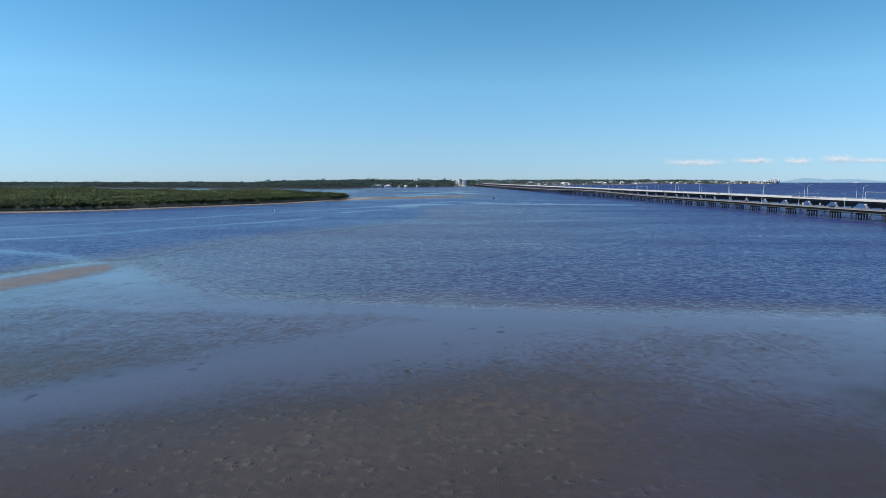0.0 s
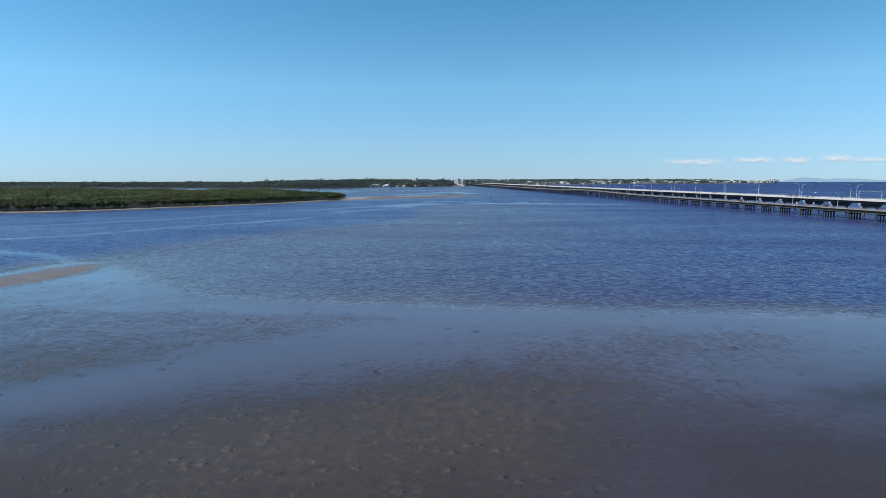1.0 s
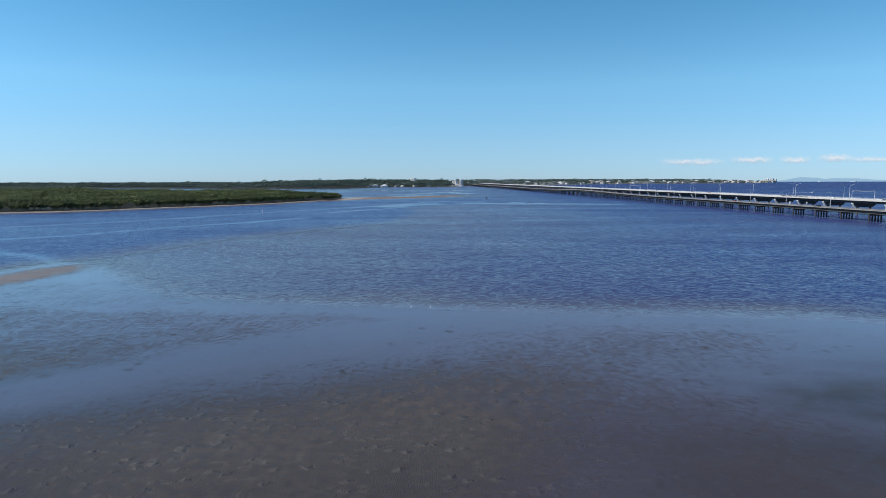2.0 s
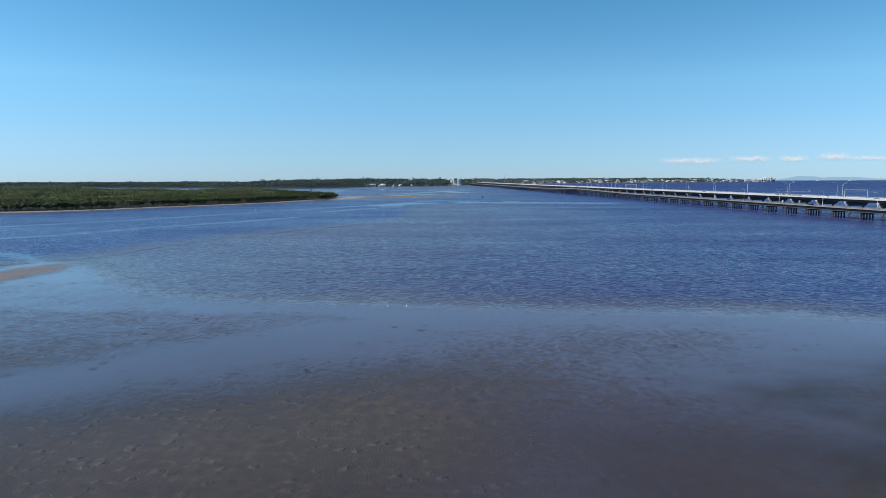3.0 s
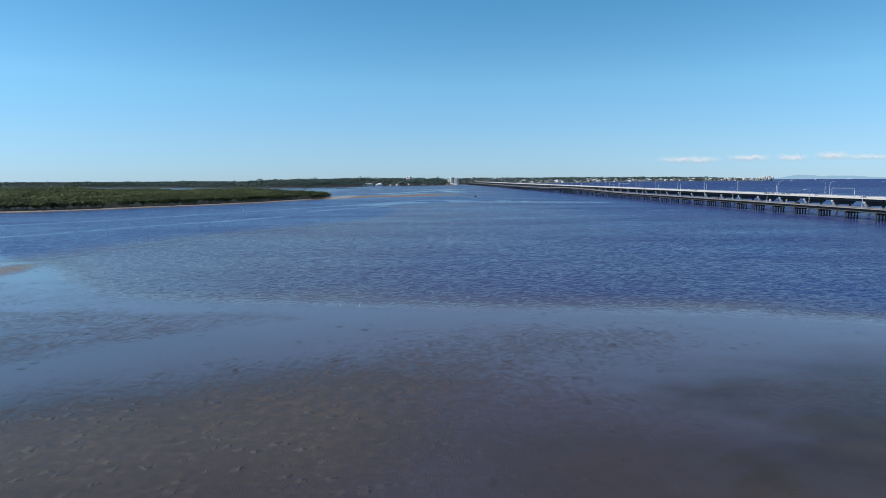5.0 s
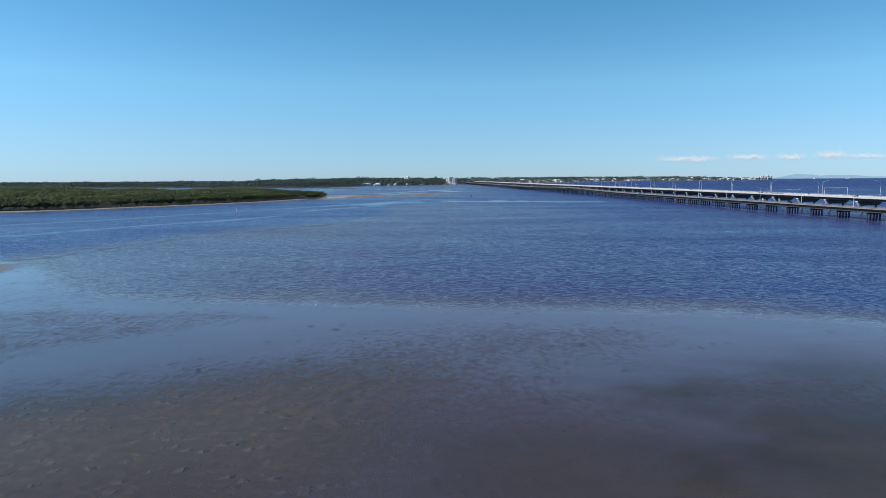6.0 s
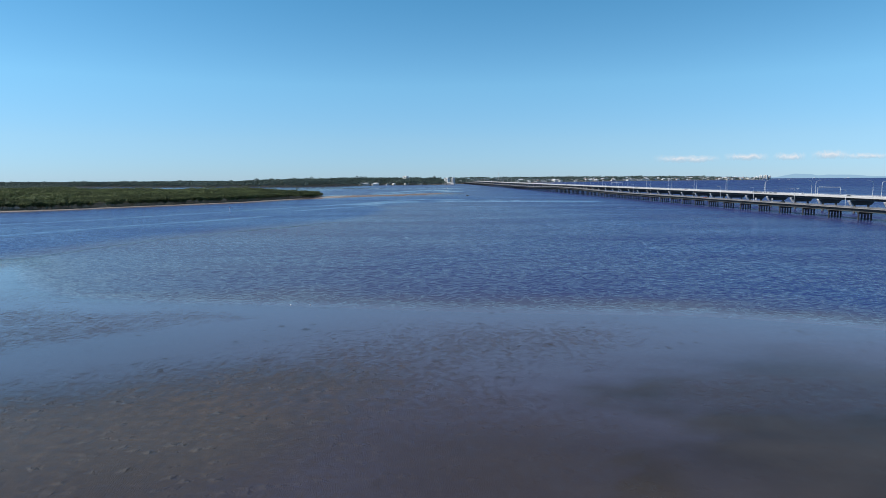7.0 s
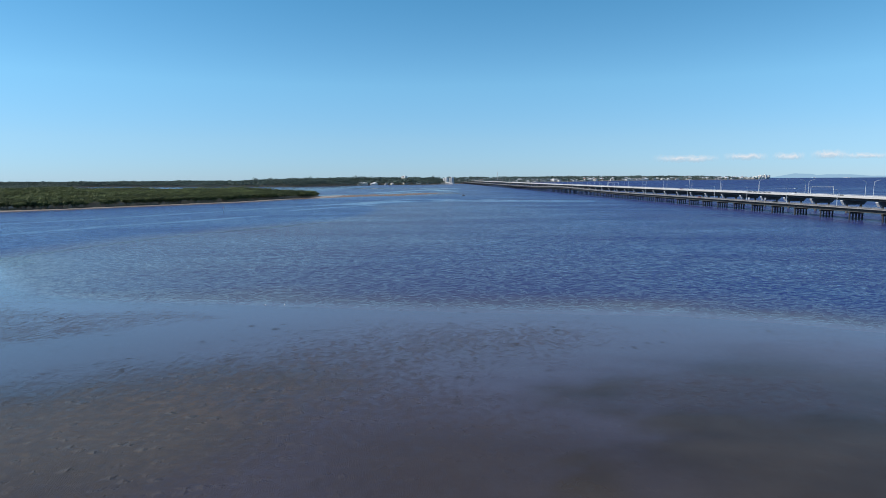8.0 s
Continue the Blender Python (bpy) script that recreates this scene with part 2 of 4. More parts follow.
    top = m.n("MixShader", i0=mirror, i1=under.outputs[0], i2=gloss.outputs[0])
    m.t.links.new(top.outputs[0], m.out.inputs["Surface"])
    return m.mat


MUD, WATER = make_mud(), make_water()
# old girders, caps and piles: shade under the deck is put into their colour
OLD_CONCRETE = stony("weathered_shaded_concrete", (0.070, 0.067, 0.065), (0.036, 0.035, 0.034))
PILE_CONCRETE = stony("shaded_pile_concrete", (0.050, 0.047, 0.046), (0.024, 0.023, 0.023))
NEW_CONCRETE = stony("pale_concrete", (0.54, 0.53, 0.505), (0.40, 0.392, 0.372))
# darker copies of the pale concrete, painting the shadow below the new deck
PIER_CONCRETE = stony("shaded_pier_concrete", (0.115, 0.113, 0.110), (0.066, 0.065, 0.064))
GIRDER_CONCRETE = stony("shaded_girder_concrete", (0.068, 0.067, 0.066), (0.04, 0.039, 0.039))
OLD_PARAPET = stony("worn_parapet_concrete", (0.26, 0.252, 0.245), (0.17, 0.165, 0.16))
ASPHALT = stony("asphalt", (0.16, 0.155, 0.15), (0.10, 0.098, 0.095), 0.9, 0.2, False)
OLD_ASPHALT = stony("worn_dark_asphalt", (0.085, 0.083, 0.082), (0.055, 0.054, 0.053), 0.9, 0.2, False)
STEEL = painted("galvanised_steel", (0.66, 0.67, 0.68), 0.5, 0.0)
WHITE_WALL = stony("white_render", (0.78, 0.77, 0.74), (0.62, 0.61, 0.58), 0.8, 0.1)
GREY_WALL = stony("grey_render", (0.42, 0.42, 0.43), (0.30, 0.30, 0.31), 0.8, 0.1)
PALE_WALL = stony("pale_grey_render", (0.62, 0.62, 0.62), (0.5, 0.5, 0.5), 0.8, 0.1)
ROOF_PALE = stony("pale_metal_roof", (0.76, 0.77, 0.78), (0.62, 0.62, 0.63), 0.5, 0.1, False)
ROOF_RED = stony("terracotta_roof", (0.30, 0.13, 0.085), (0.2, 0.09, 0.06), 0.8, 0.1, False)
ROOF_GREY = stony("grey_tile_roof", (0.2, 0.2, 0.21), (0.13, 0.13, 0.14), 0.8, 0.1, False)
GLASS = painted("dark_window_glass", (0.03, 0.04, 0.05), 0.08)
RUBBER = painted("tyre_rubber", (0.02, 0.02, 0.02), 0.8)
BARK = stony("mangrove_bark", (0.36, 0.32, 0.27), (0.20, 0.175, 0.145), 0.9, 1.5)
MANGROVE = leafy("mangrove_leaves", (0.040, 0.055, 0.028), (0.112, 0.142, 0.060), (0.205, 0.238, 0.105), 0.014, 0.22)
# distance haze is mixed into these leaves as a blue-grey tint
WOODS = leafy("hazed_wood_leaves", (0.048, 0.078, 0.078), (0.098, 0.140, 0.128), (0.155, 0.196, 0.172), 0.008)
CARS = [painted("car_paint_" + c, v, 0.25) for c, v in
        (("black", (0.015, 0.015, 0.018)), ("white", (0.8, 0.8, 0.8)), ("grey", (0.12, 0.125, 0.13)), ("red", (0.3, 0.02, 0.02)))]
SIGN_RED = painted("red_paint", (0.55, 0.08, 0.10), 0.5)
HULL = painted("white_hull", (0.8, 0.8, 0.78), 0.3)
FOAM = painted("foam", (0.75, 0.77, 0.78), 0.9)


# ---------------------------------------------------------------- mesh helpers
def box(bm, x0, x1, y0, y1, z0, z1):
    vs = [bm.verts.new((x, y, z)) for z in (z0, z1) for x, y in ((x0, y0), (x1, y0), (x1, y1), (x0, y1))]
    for f in ((3, 2, 1, 0), (4, 5, 6, 7), (0, 1, 5, 4), (1, 2, 6, 5), (2, 3, 7, 6), (3, 0, 4, 7)):
        bm.faces.new([vs[i] for i in f])


def extrude(bm, outline, y0, y1):
    """A closed outline in (x, z), counter-clockwise as seen from -y, drawn out along y."""
    a = [bm.verts.new((x, y0, z)) for x, z in outline]
    b = [bm.verts.new((x, y1, z)) for x, z in outline]
    bm.faces.new(a)
    bm.faces.new(b[::-1])
    for i in range(len(a)):
        j = (i + 1) % len(a)
        bm.faces.new((a[j], a[i], b[i], b[j]))


def tube(bm, points, radii, sides=8):
    """A tapered tube along points."""
    rings = []
    pts = [Vector(p) for p in points]
    for i, p in enumerate(pts):
        way = (pts[min(i + 1, len(pts) - 1)] - pts[max(i - 1, 0)]).normalized()
        q = way.to_track_quat("Z", "Y")
        rings.append([bm.verts.new(p + q @ Vector((math.cos(a) * radii[i], math.sin(a) * radii[i], 0)))
                      for a in (2 * math.pi * k / sides for k in range(sides))])
    for r, s in zip(rings, rings[1:]):
        for k in range(sides):
            bm.faces.new((r[k], r[(k + 1) % sides], s[(k + 1) % sides], s[k]))
    bm.faces.new(rings[0][::-1])
    bm.faces.new(rings[-1])


def mesh_of(name, bm, *materials):
    me = bpy.data.meshes.new(name)
    bm.normal_update()
    bm.to_mesh(me)
    bm.free()
    for mt in materials:
        me.materials.append(mt)
    return me


def part(name, data, material, parent, label="", at=(0, 0, 0), turn=0.0):
    """Links a bmesh or a shared mesh as one mesh object under a thing or a part."""
    if isinstance(data, bmesh.types.BMesh):
        data = mesh_of(name, data, material)
    ob = new(name, data)
    ob.parent = parent
    ob.matrix_basis = pose(*at, 0, 0, turn)
    return tagged(ob, label)


def thing(name, label, category, group="", kind="", at=None):
    ob = new(name)
    ob.empty_display_size = 0.5
    if at is not None:
        ob.matrix_basis = at
    return tagged(ob, label, category, group, kind)


def lattice(n):
    """Repeatable random numbers on a square lattice."""
    return np.random.RandomState(n).rand(256, 256)


LAT = lattice(7)


def vnoise(x, y, octaves=4, gain=0.5):
    """Smooth noise of numpy arrays, 0 to 1."""
    total, amp, norm = 0.0, 1.0, 0.0
    for o in range(octaves):
        xi, yi = np.floor(x).astype(int), np.floor(y).astype(int)
        fx, fy = x - xi, y - yi
        fx, fy = fx * fx * (3 - 2 * fx), fy * fy * (3 - 2 * fy)
        a, b = LAT[xi % 256, yi % 256], LAT[(xi + 1) % 256, yi % 256]
        c, d = LAT[xi % 256, (yi + 1) % 256], LAT[(xi + 1) % 256, (yi + 1) % 256]
        total = total + amp * ((a * (1 - fx) + b * fx) * (1 - fy) + (c * (1 - fx) + d * fx) * fy)
        norm += amp
        amp *= gain
        x, y = x * 2.03 + 17.3, y * 2.03 + 5.7
    return total / norm


def smooth(a, b, v):
    t = np.clip((v - a) / (b - a), 0, 1)
    return t * t * (3 - 2 * t)


def inside(poly, x, y):
    """Signed distance to a closed outline, positive inside."""
    best = np.full(x.shape, 1e9)
    odd = np.zeros(x.shape, bool)
    for (x0, y0), (x1, y1) in zip(poly, poly[1:] + poly[:1]):
        dx, dy = x1 - x0, y1 - y0
        t = np.clip(((x - x0) * dx + (y - y0) * dy) / (dx * dx + dy * dy), 0, 1)
        best = np.minimum(best, np.hypot(x - x0 - t * dx, y - y0 - t * dy))
        if dy:
            odd ^= ((y0 > y) != (y1 > y)) & (x < dx * (y - y0) / dy + x0)
    return np.where(odd, best, -best)


def along(line, x, y):
    """Distance to an open line."""
    best = np.full(x.shape, 1e9)
    for (x0, y0), (x1, y1) in zip(line, line[1:]):
        dx, dy = x1 - x0, y1 - y0
        t = np.clip(((x - x0) * dx + (y - y0) * dy) / (dx * dx + dy * dy), 0, 1)
        best = np.minimum(best, np.hypot(x - x0 - t * dx, y - y0 - t * dy))
    return best


# ---------------------------------------------------------------- the plan of land and water
MANGROVE_FLAT = [(-1700, 330), (-800, 425), (-520, 490), (-389, 536), (-349, 552), (-315, 584), (-283, 632), (-242, 682), (-196, 748),
                 (-174, 807), (-148, 876), (-145, 971), (-170, 1040), (-212, 1075), (-290, 1165), (-376, 1250), (-480, 1195),
                 (-641, 1320), (-770, 1400), (-980, 1720), (-1290, 2230), (-1900, 2300), (-2600, 2250)]
FAR_LAND = [(-4600, 2400), (-2500, 2300), (-1114, 2262), (-756, 2136), (-432, 2091), (-368, 2169), (-189, 2438), (-9, 2455), (60, 2600),
            (130, 2850), (300, 2990), (600, 3300), (1000, 3750), (1200, 3900), (1560, 4050), (2120, 4200), (2390, 4300),
            (2380, 4420), (1800, 4940), (-4600, 4940)]
SPIT = [(-150, 850), (-113, 918), (-73, 945), (-30, 975), (16, 1022), (55, 1110), (40, 1178), (-24, 1105), (-83, 1060), (-145, 1000)]
BAR = [(-260, 120), (-150, 166), (-127, 175), (-124, 185), (-121, 198), (-115, 208), (-110, 200), (-110, 186), (-113, 172), (-118, 158), (-190, 100)]
CHANNEL = [(-1700, 320), (-700, 20), (-300, 60), (-200, 150), (-128, 178), (-122, 206), (-113, 232), (-108, 245), (-95, 294), (-78, 324), (-59, 354), (-30, 398),
           (-9, 478), (-5, 564), (-22, 625), (10, 700), (150, 850), (60, 940), (-110, 900), (-150, 870), (-200, 740), (-285, 625), (-392, 530), (-800, 420)]
FLAT_EDGE = [(-400, 60), (-262, 121), (-150, 167), (-128, 177), (-124, 190), (-120, 207), (-108, 198), (-83, 166), (-63, 147), (-46, 140), (-29, 136), (-4, 134), (15, 131), (39, 127), (62, 125), (92, 122),
             (110, 115), (124, 107), (160, 92), (300, 60), (300, -300), (-400, -300)]
NEAR_BANK = [(-110, 40), (-49, 66), (-34, 75), (-18, 84), (-6, 92), (7, 100), (18, 110), (34, 119), (53, 119), (69, 117), (75, 111), (60, 95), (48, 89), (50, 80),
             (56, 67), (62, 40)]
LEFT_BANK = [(-150, 128), (-101, 139), (-88, 142), (-61, 136), (-35, 134), (-10, 132), (-2, 125), (-19, 112), (-34, 101), (-47, 91), (-60, 81), (-150, 60)]
FILM = [(-116, 152), (-104, 176), (-88, 172), (-66, 154), (-40, 141), (-60, 134), (-104, 136)]
SILT = [(40, 30), (44, 53), (48, 62), (52, 71), (58, 82), (67, 90), (75, 92), (90, 105), (106, 109), (121, 106), (145, 98), (170, 75), (130, 30)]
SLICKS = [[(-330, 320), (-254, 385), (-210, 434), (-162, 516), (-120, 590), (-62, 680), (-21, 769), (20, 830)], [(-230, 285), (-188, 316), (-156, 380), (-124, 418), (-95, 470)],
          [(20, 806), (38, 802), (96, 786), (148, 751), (230, 720)], [(-90, 545), (-60, 600), (-30, 640)], [(-126, 214), (-150, 236), (-190, 250)]]
WIDE_SLICKS = [[(-81, 1172), (-39, 1270), (22, 1451), (61, 1277)], [(-74, 1019), (-45, 1132), (-9, 1176)], [(-51, 669), (-25, 716), (-5, 734)],
               [(47, 754), (114, 738), (206, 725)], [(-146, 983), (-134, 1050), (-97, 1018)]]
FAR_SLICK = [(-276, 1832), (-180, 1690), (-96, 1610), (53, 1617)]
CREEK = [(-368, 905), (-404, 995), (-440, 1085)]  # a narrow gap in the mangroves with a pond at its head
SHOAL = [(-116, 209), (-110, 240), (-95, 292), (-77, 324), (-58, 354), (-30, 400)]


def sea_rise(y):
    """The far sheet climbs a little, so that the sea meets the sky at the height of its true horizon."""
    return 10.5 * np.clip((y - 3200) / 1750, 0, 1.05) ** 2


def terrain(x, y):
    """Height of the ground and what it is made of, at arrays x and y."""
    mang, far, spit, bar = (inside(p, x, y) for p in (MANGROVE_FLAT, FAR_LAND, SPIT, BAR))
    chan, flat = inside(CHANNEL, x, y), inside(FLAT_EDGE, x, y)
    wob = vnoise(x / 40, y / 40, 4) - 0.5
    # open water: one to two metres deep, deeper in the channel and far out
    z = -0.45 - 1.1 * smooth(-80, 150, x - 0.12 * (y - 150)) - 0.6 * smooth(300, 1200, y) + 0.4 * wob
    z = z - 2.2 * smooth(-4, 30, chan + 10 * wob)
    # the drying flat before the camera
    f = smooth(-14, 3, flat + 2 * wob)
    pool = vnoise(x / 26 + 3.1, y / 11 + 8.2, 3) - 0.5
    bed = -0.075 + 0.04 * pool
    ragged = 5 * (vnoise(x / 9, y / 7, 3) - 0.5) + 3 * wob
    bankf = smooth(-16, 20, inside(NEAR_BANK, x, y) + 1.7 * ragged)
    bankl = 0.86 * smooth(-5, 8, inside(LEFT_BANK, x, y) + 1.3 * ragged)
    bankl = np.maximum(bankl, 0.5 * smooth(-9, 8, inside(FILM, x, y) + 1.6 * ragged))
    bankr = smooth(-6, 8, np.minimum(inside(NEAR_BANK, x, y), y - 92)) * smooth(0, 15, x)
    patch = 0.62 * smooth(0.2, 1.3, 1.7 - np.hypot((x - 86) / 16, (y - 77) / 6) + 0.34 * ragged)
    bank = np.maximum(np.maximum(bankf, bankl), patch)
    clump = vnoise(x / 1.6, y / 1.3, 3, 0.6) - 0.5
    pits = vnoise(x / 1.15 + 40, y / 1.1, 2, 0.5) - 0.5
    bed = bed + 0.02 * bank + (0.01 + 0.03 * bank) * clump - 0.05 * bankf * smooth(0.12, 0.3, pits)
    z = z * (1 - f) + bed * f
    z = np.maximum(z, -0.14 - 0.05 * along(SHOAL, x, y) + 0.3 * wob)
    # sand bars and shores
    streak = vnoise(x / 14 + 2.2, y / 2.6, 4, 0.62) - 0.5
    z = np.where(bar > -16, np.maximum(z, np.minimum(-0.05 + 0.010 * (bar + 8), 0.0) - 0.012), z)
    z = np.where(spit > -30, np.maximum(z, np.minimum(0.008 * (spit + 62 * wob - 13) + 0.35 * smooth(-85, -135, x) * smooth(-6, 6, spit), 0.2 + 0.44 * smooth(-85, -135, x))), z)
    z = np.where(mang > -25, np.maximum(z, np.minimum(0.026 * (mang + 8 * wob), 0.9 + 0.3 * wob)), z)
    land = smooth(12, 17, mang + 4 * wob)
    hill = (0.6 + 11.5 * smooth(-1000, -250, x)) * smooth(10, 260, far) + 5 * smooth(100, 700, far) * (vnoise(x / 300, y / 300, 3))
    z = np.where(far > -30, np.maximum(z, np.minimum(0.05 * far, 1.6) + hill), z)
    z = z - 1.5 * smooth(12, 5, along(CREEK, x, y)) * (mang > 0)
    land = np.maximum(land, smooth(8, 30, far))
    sand = np.maximum(np.maximum(smooth(-16, 2, bar + 14 * streak), smooth(-30, 5, spit + 20 * wob)), np.maximum(smooth(-12, 2, mang), smooth(-10, 2, far) * smooth(-60, 40, x)))
    weed = np.clip(bankr * 1.0 + bankl * 0.45 + 0.9 * bankf * smooth(-30, 10, x) * smooth(60, 80, y), 0, 1)
    return z + sea_rise(y), sand, weed, land, f, chan, bank


def spread(dense, step, low, high, grow, mid=()):
    """Coordinates, evenly spaced over the dense stretch and ever wider beyond it."""
    a, b = dense
    vals = list(np.arange(a, b, step))
    for lo, hi, st in mid:
        vals += list(np.arange(lo, hi, st))
    top = max(vals)
    s = max(step, mid[-1][2] if mid and mid[-1][1] > b else step)
    while top < high:
        s *= grow
        top += s
        vals.append(min(top, high))
    bot, s = min(vals), mid[0][2] if mid and mid[0][0] < a else step
    while bot > low:
        s *= grow
        bot -= s
        vals.append(max(bot, low))
    return np.unique(np.round(vals, 3))


def sheet(name, xs, ys, height, material, attrs):
    gx, gy = np.meshgrid(xs, ys)
    gx, gy = gx.ravel(), gy.ravel()
    nx, ny = len(xs), len(ys)
    co = np.column_stack([gx, gy, height])
    i = (np.arange(ny - 1)[:, None] * nx + np.arange(nx - 1)[None, :]).ravel()
    faces = np.column_stack([i, i + 1, i + nx + 1, i + nx])
    me = bpy.data.meshes.new(name)
    me.vertices.add(len(co))
    me.vertices.foreach_set("co", co.ravel())
    me.loops.add(faces.size)
    me.loops.foreach_set("vertex_index", faces.ravel())
    me.polygons.add(len(faces))
    me.polygons.foreach_set("loop_start", np.arange(0, faces.size, 4))
    me.polygons.foreach_set("use_smooth", np.ones(len(faces), bool))
    for key, value in attrs.items():
        me.attributes.new(key, "FLOAT", "POINT").data.foreach_set("value", np.asarray(value, np.float32))
    me.update(calc_edges=True)
    me.validate()
    me.materials.append(material)
    return new(name, me)


XS = spread((-142, 131), 0.9, -4600, 4600, 1.11, ((-460, -142, 5),))
YS = spread((44, 216), 0.75, -400, 4950, 1.028)
GX, GY = (g.ravel() for g in np.meshgrid(XS, YS))
GZ, G_SAND, G_WEED, G_LAND, G_FLAT, G_CHAN, G_BANK = terrain(GX, GY)
G_DRY = np.maximum(smooth(0.24, 0.44, GZ - sea_rise(GY)), 0.85 * smooth(0, 7, inside(MANGROVE_FLAT, GX, GY)))
G_DRY = np.maximum(G_DRY, 0.6 * smooth(-6, 4, inside(FAR_LAND, GX, GY)))
ground = sheet("ground", XS, YS, GZ, MUD, {"sand": G_SAND, "weed": G_WEED, "land": G_LAND, "dry": G_DRY})
tagged(ground, "grey-brown tidal mudflat with sand bars and low shores", "ground", kind="structure")

WXS = spread((-142, 131), 1.8, -4600, 4600, 1.11, ((-460, -142, 8),))
WYS = spread((44, 216), 1.5, -400, 4950, 1.03)
WX, WY = (g.ravel() for g in np.meshgrid(WXS, WYS))
WZ, W_SAND, W_WEED, W_LAND, W_FLAT, W_CHAN, W_BANK = terrain(WX, WY)
bar_in = inside(BAR, WX, WY)
W_BANK = np.maximum(W_BANK, smooth(-13, 2, bar_in))
W_SLICK = np.zeros(WX.shape)
for line in SLICKS:
    W_SLICK = np.maximum(W_SLICK, 0.85 * smooth(7, 1, along(line, WX, WY) + 7 * (vnoise(WX / 60, WY / 25, 3) - 0.5)))
for line in WIDE_SLICKS:  # bands of flattened water round the spit
    W_SLICK = np.maximum(W_SLICK, 0.85 * smooth(26, 6, along(line, WX, WY) + 20 * (vnoise(WX / 30, WY / 60, 3) - 0.5)))
W_SLICK = np.maximum(W_SLICK, 1.7 * smooth(45, 10, along(FAR_SLICK, WX, WY) + 30 * (vnoise(WX / 90, WY / 60, 3) - 0.5)))
edge_line = [p for p in FLAT_EDGE if -195 < p[0] < 170 and p[1] > 80]
W_SLICK = np.maximum(W_SLICK, 0.8 * smooth(14, 2, along(edge_line, WX, WY)))
edge_far = along(edge_line, WX, WY) + 14 * (vnoise(WX / 22, WY / 12, 3) - 0.5)
W_EDGE = np.where(inside(FLAT_EDGE, WX, WY) > 0, smooth(44, 0, edge_far), smooth(34, 0, edge_far))
W_SILT_DIM = smooth(-13, 15, inside(SILT, WX, WY) + 32 * (vnoise(WX / 12, WY / 5, 5, 0.6) - 0.5))
# mask carried along the near edge, painting the weaker sky reflection there
W_SILT_DIM = np.maximum(W_SILT_DIM, np.maximum(0.85 * smooth(92, 58, WY) * smooth(6, 46, WX), 0.5 * smooth(68, 50, WY) * smooth(-60, 10, WX)))
W_SILT_DIM = W_SILT_DIM * (1 - 0.4 * W_BANK * smooth(58, 64, WX)) * (1 - 0.3 * smooth(80, 100, WY))
# near left corner darkened through the same mask, a painted lens falloff
W_SILT_DIM = np.maximum(W_SILT_DIM, 0.65 * smooth(74, 52, WY) * smooth(-8, -40, WX))
# towards the near edge the bank shows more mud and mirrors less
W_NEAR = W_BANK * smooth(104, 60, WY + 18 * (vnoise(WX / 17, WY / 11, 3) - 0.5) + 0.12 * (WX - 10)) * (1 - 0.8 * smooth(6, 30, WX - 0.4 * (WY - 62)))
W_NEAR = np.maximum(W_NEAR, 1.15 * smooth(-7, 5, bar_in + 3 * (vnoise(WX / 12, WY / 3, 3) - 0.5)))
W_CALM = smooth(-15, 3, inside(FLAT_EDGE, WX, WY) + 5 * (vnoise(WX / 30, WY / 12, 3) - 0.5))
W_CALM = np.maximum(W_CALM, 0.48 * smooth(60, -90, WX + 0.2 * (WY - 150) + 30 * (vnoise(WX / 40, WY / 40, 3) - 0.5)) * smooth(300, 170, WY) * smooth(10, -10, W_CHAN))
W_CALM = np.maximum(W_CALM, smooth(-5, 0, bar_in))
W_SLICK = np.maximum(W_SLICK, 0.9 * smooth(-170, -300, WX) * smooth(1120, 1280, WY))  # the sheltered creek behind the mangroves
W_CALM = W_CALM - 0.3 * smooth(40, 320, WX) * smooth(130, 200, WY)
water = sheet("water", WXS, WYS, sea_rise(WY), WATER,
              {"depth": np.clip((sea_rise(WY) - WZ) / 2.0, 0, 1), "calm": W_CALM, "slick": W_SLICK, "silt_dim": W_SILT_DIM, "bank": W_BANK, "flat": W_FLAT,
               "edge": W_EDGE, "near": W_NEAR,
               "bay": smooth(700, 2200, WY) * smooth(150, 600, WX)})
tagged(water, "blue estuary water rippled by a light breeze, shallow near", "water", kind="structure")


def ground_z(x, y):
    return float(terrain(np.array([float(x)]), np.array([float(y)]))[0][0])


# ---------------------------------------------------------------- the two road bridges
AX, AY = -0.06433, 0.99793  # direction of the bridges
TURN_B = math.degrees(math.atan2(-AX, AY))


def on_bridge(d, s, z=0.0, turn=0.0):
    """Pose at d metres across from the eye's line and s metres along the bridges."""
    return pose(d * AY + s * AX, -d * AX + s * AY, z, 0, 0, TURN_B + turn)


OLD_D, OLD_S, OLD_SPAN = 335.4, 426.4, 27.4
NEW_D, NEW_S, NEW_SPAN = 388.0, 476.8, 35.0


def prism(bm, r, z0, z1, sides=8, x=0.0, y=0.0):
    tube(bm, [(x, y, z0), (x, y, z1)], [r, r], sides)


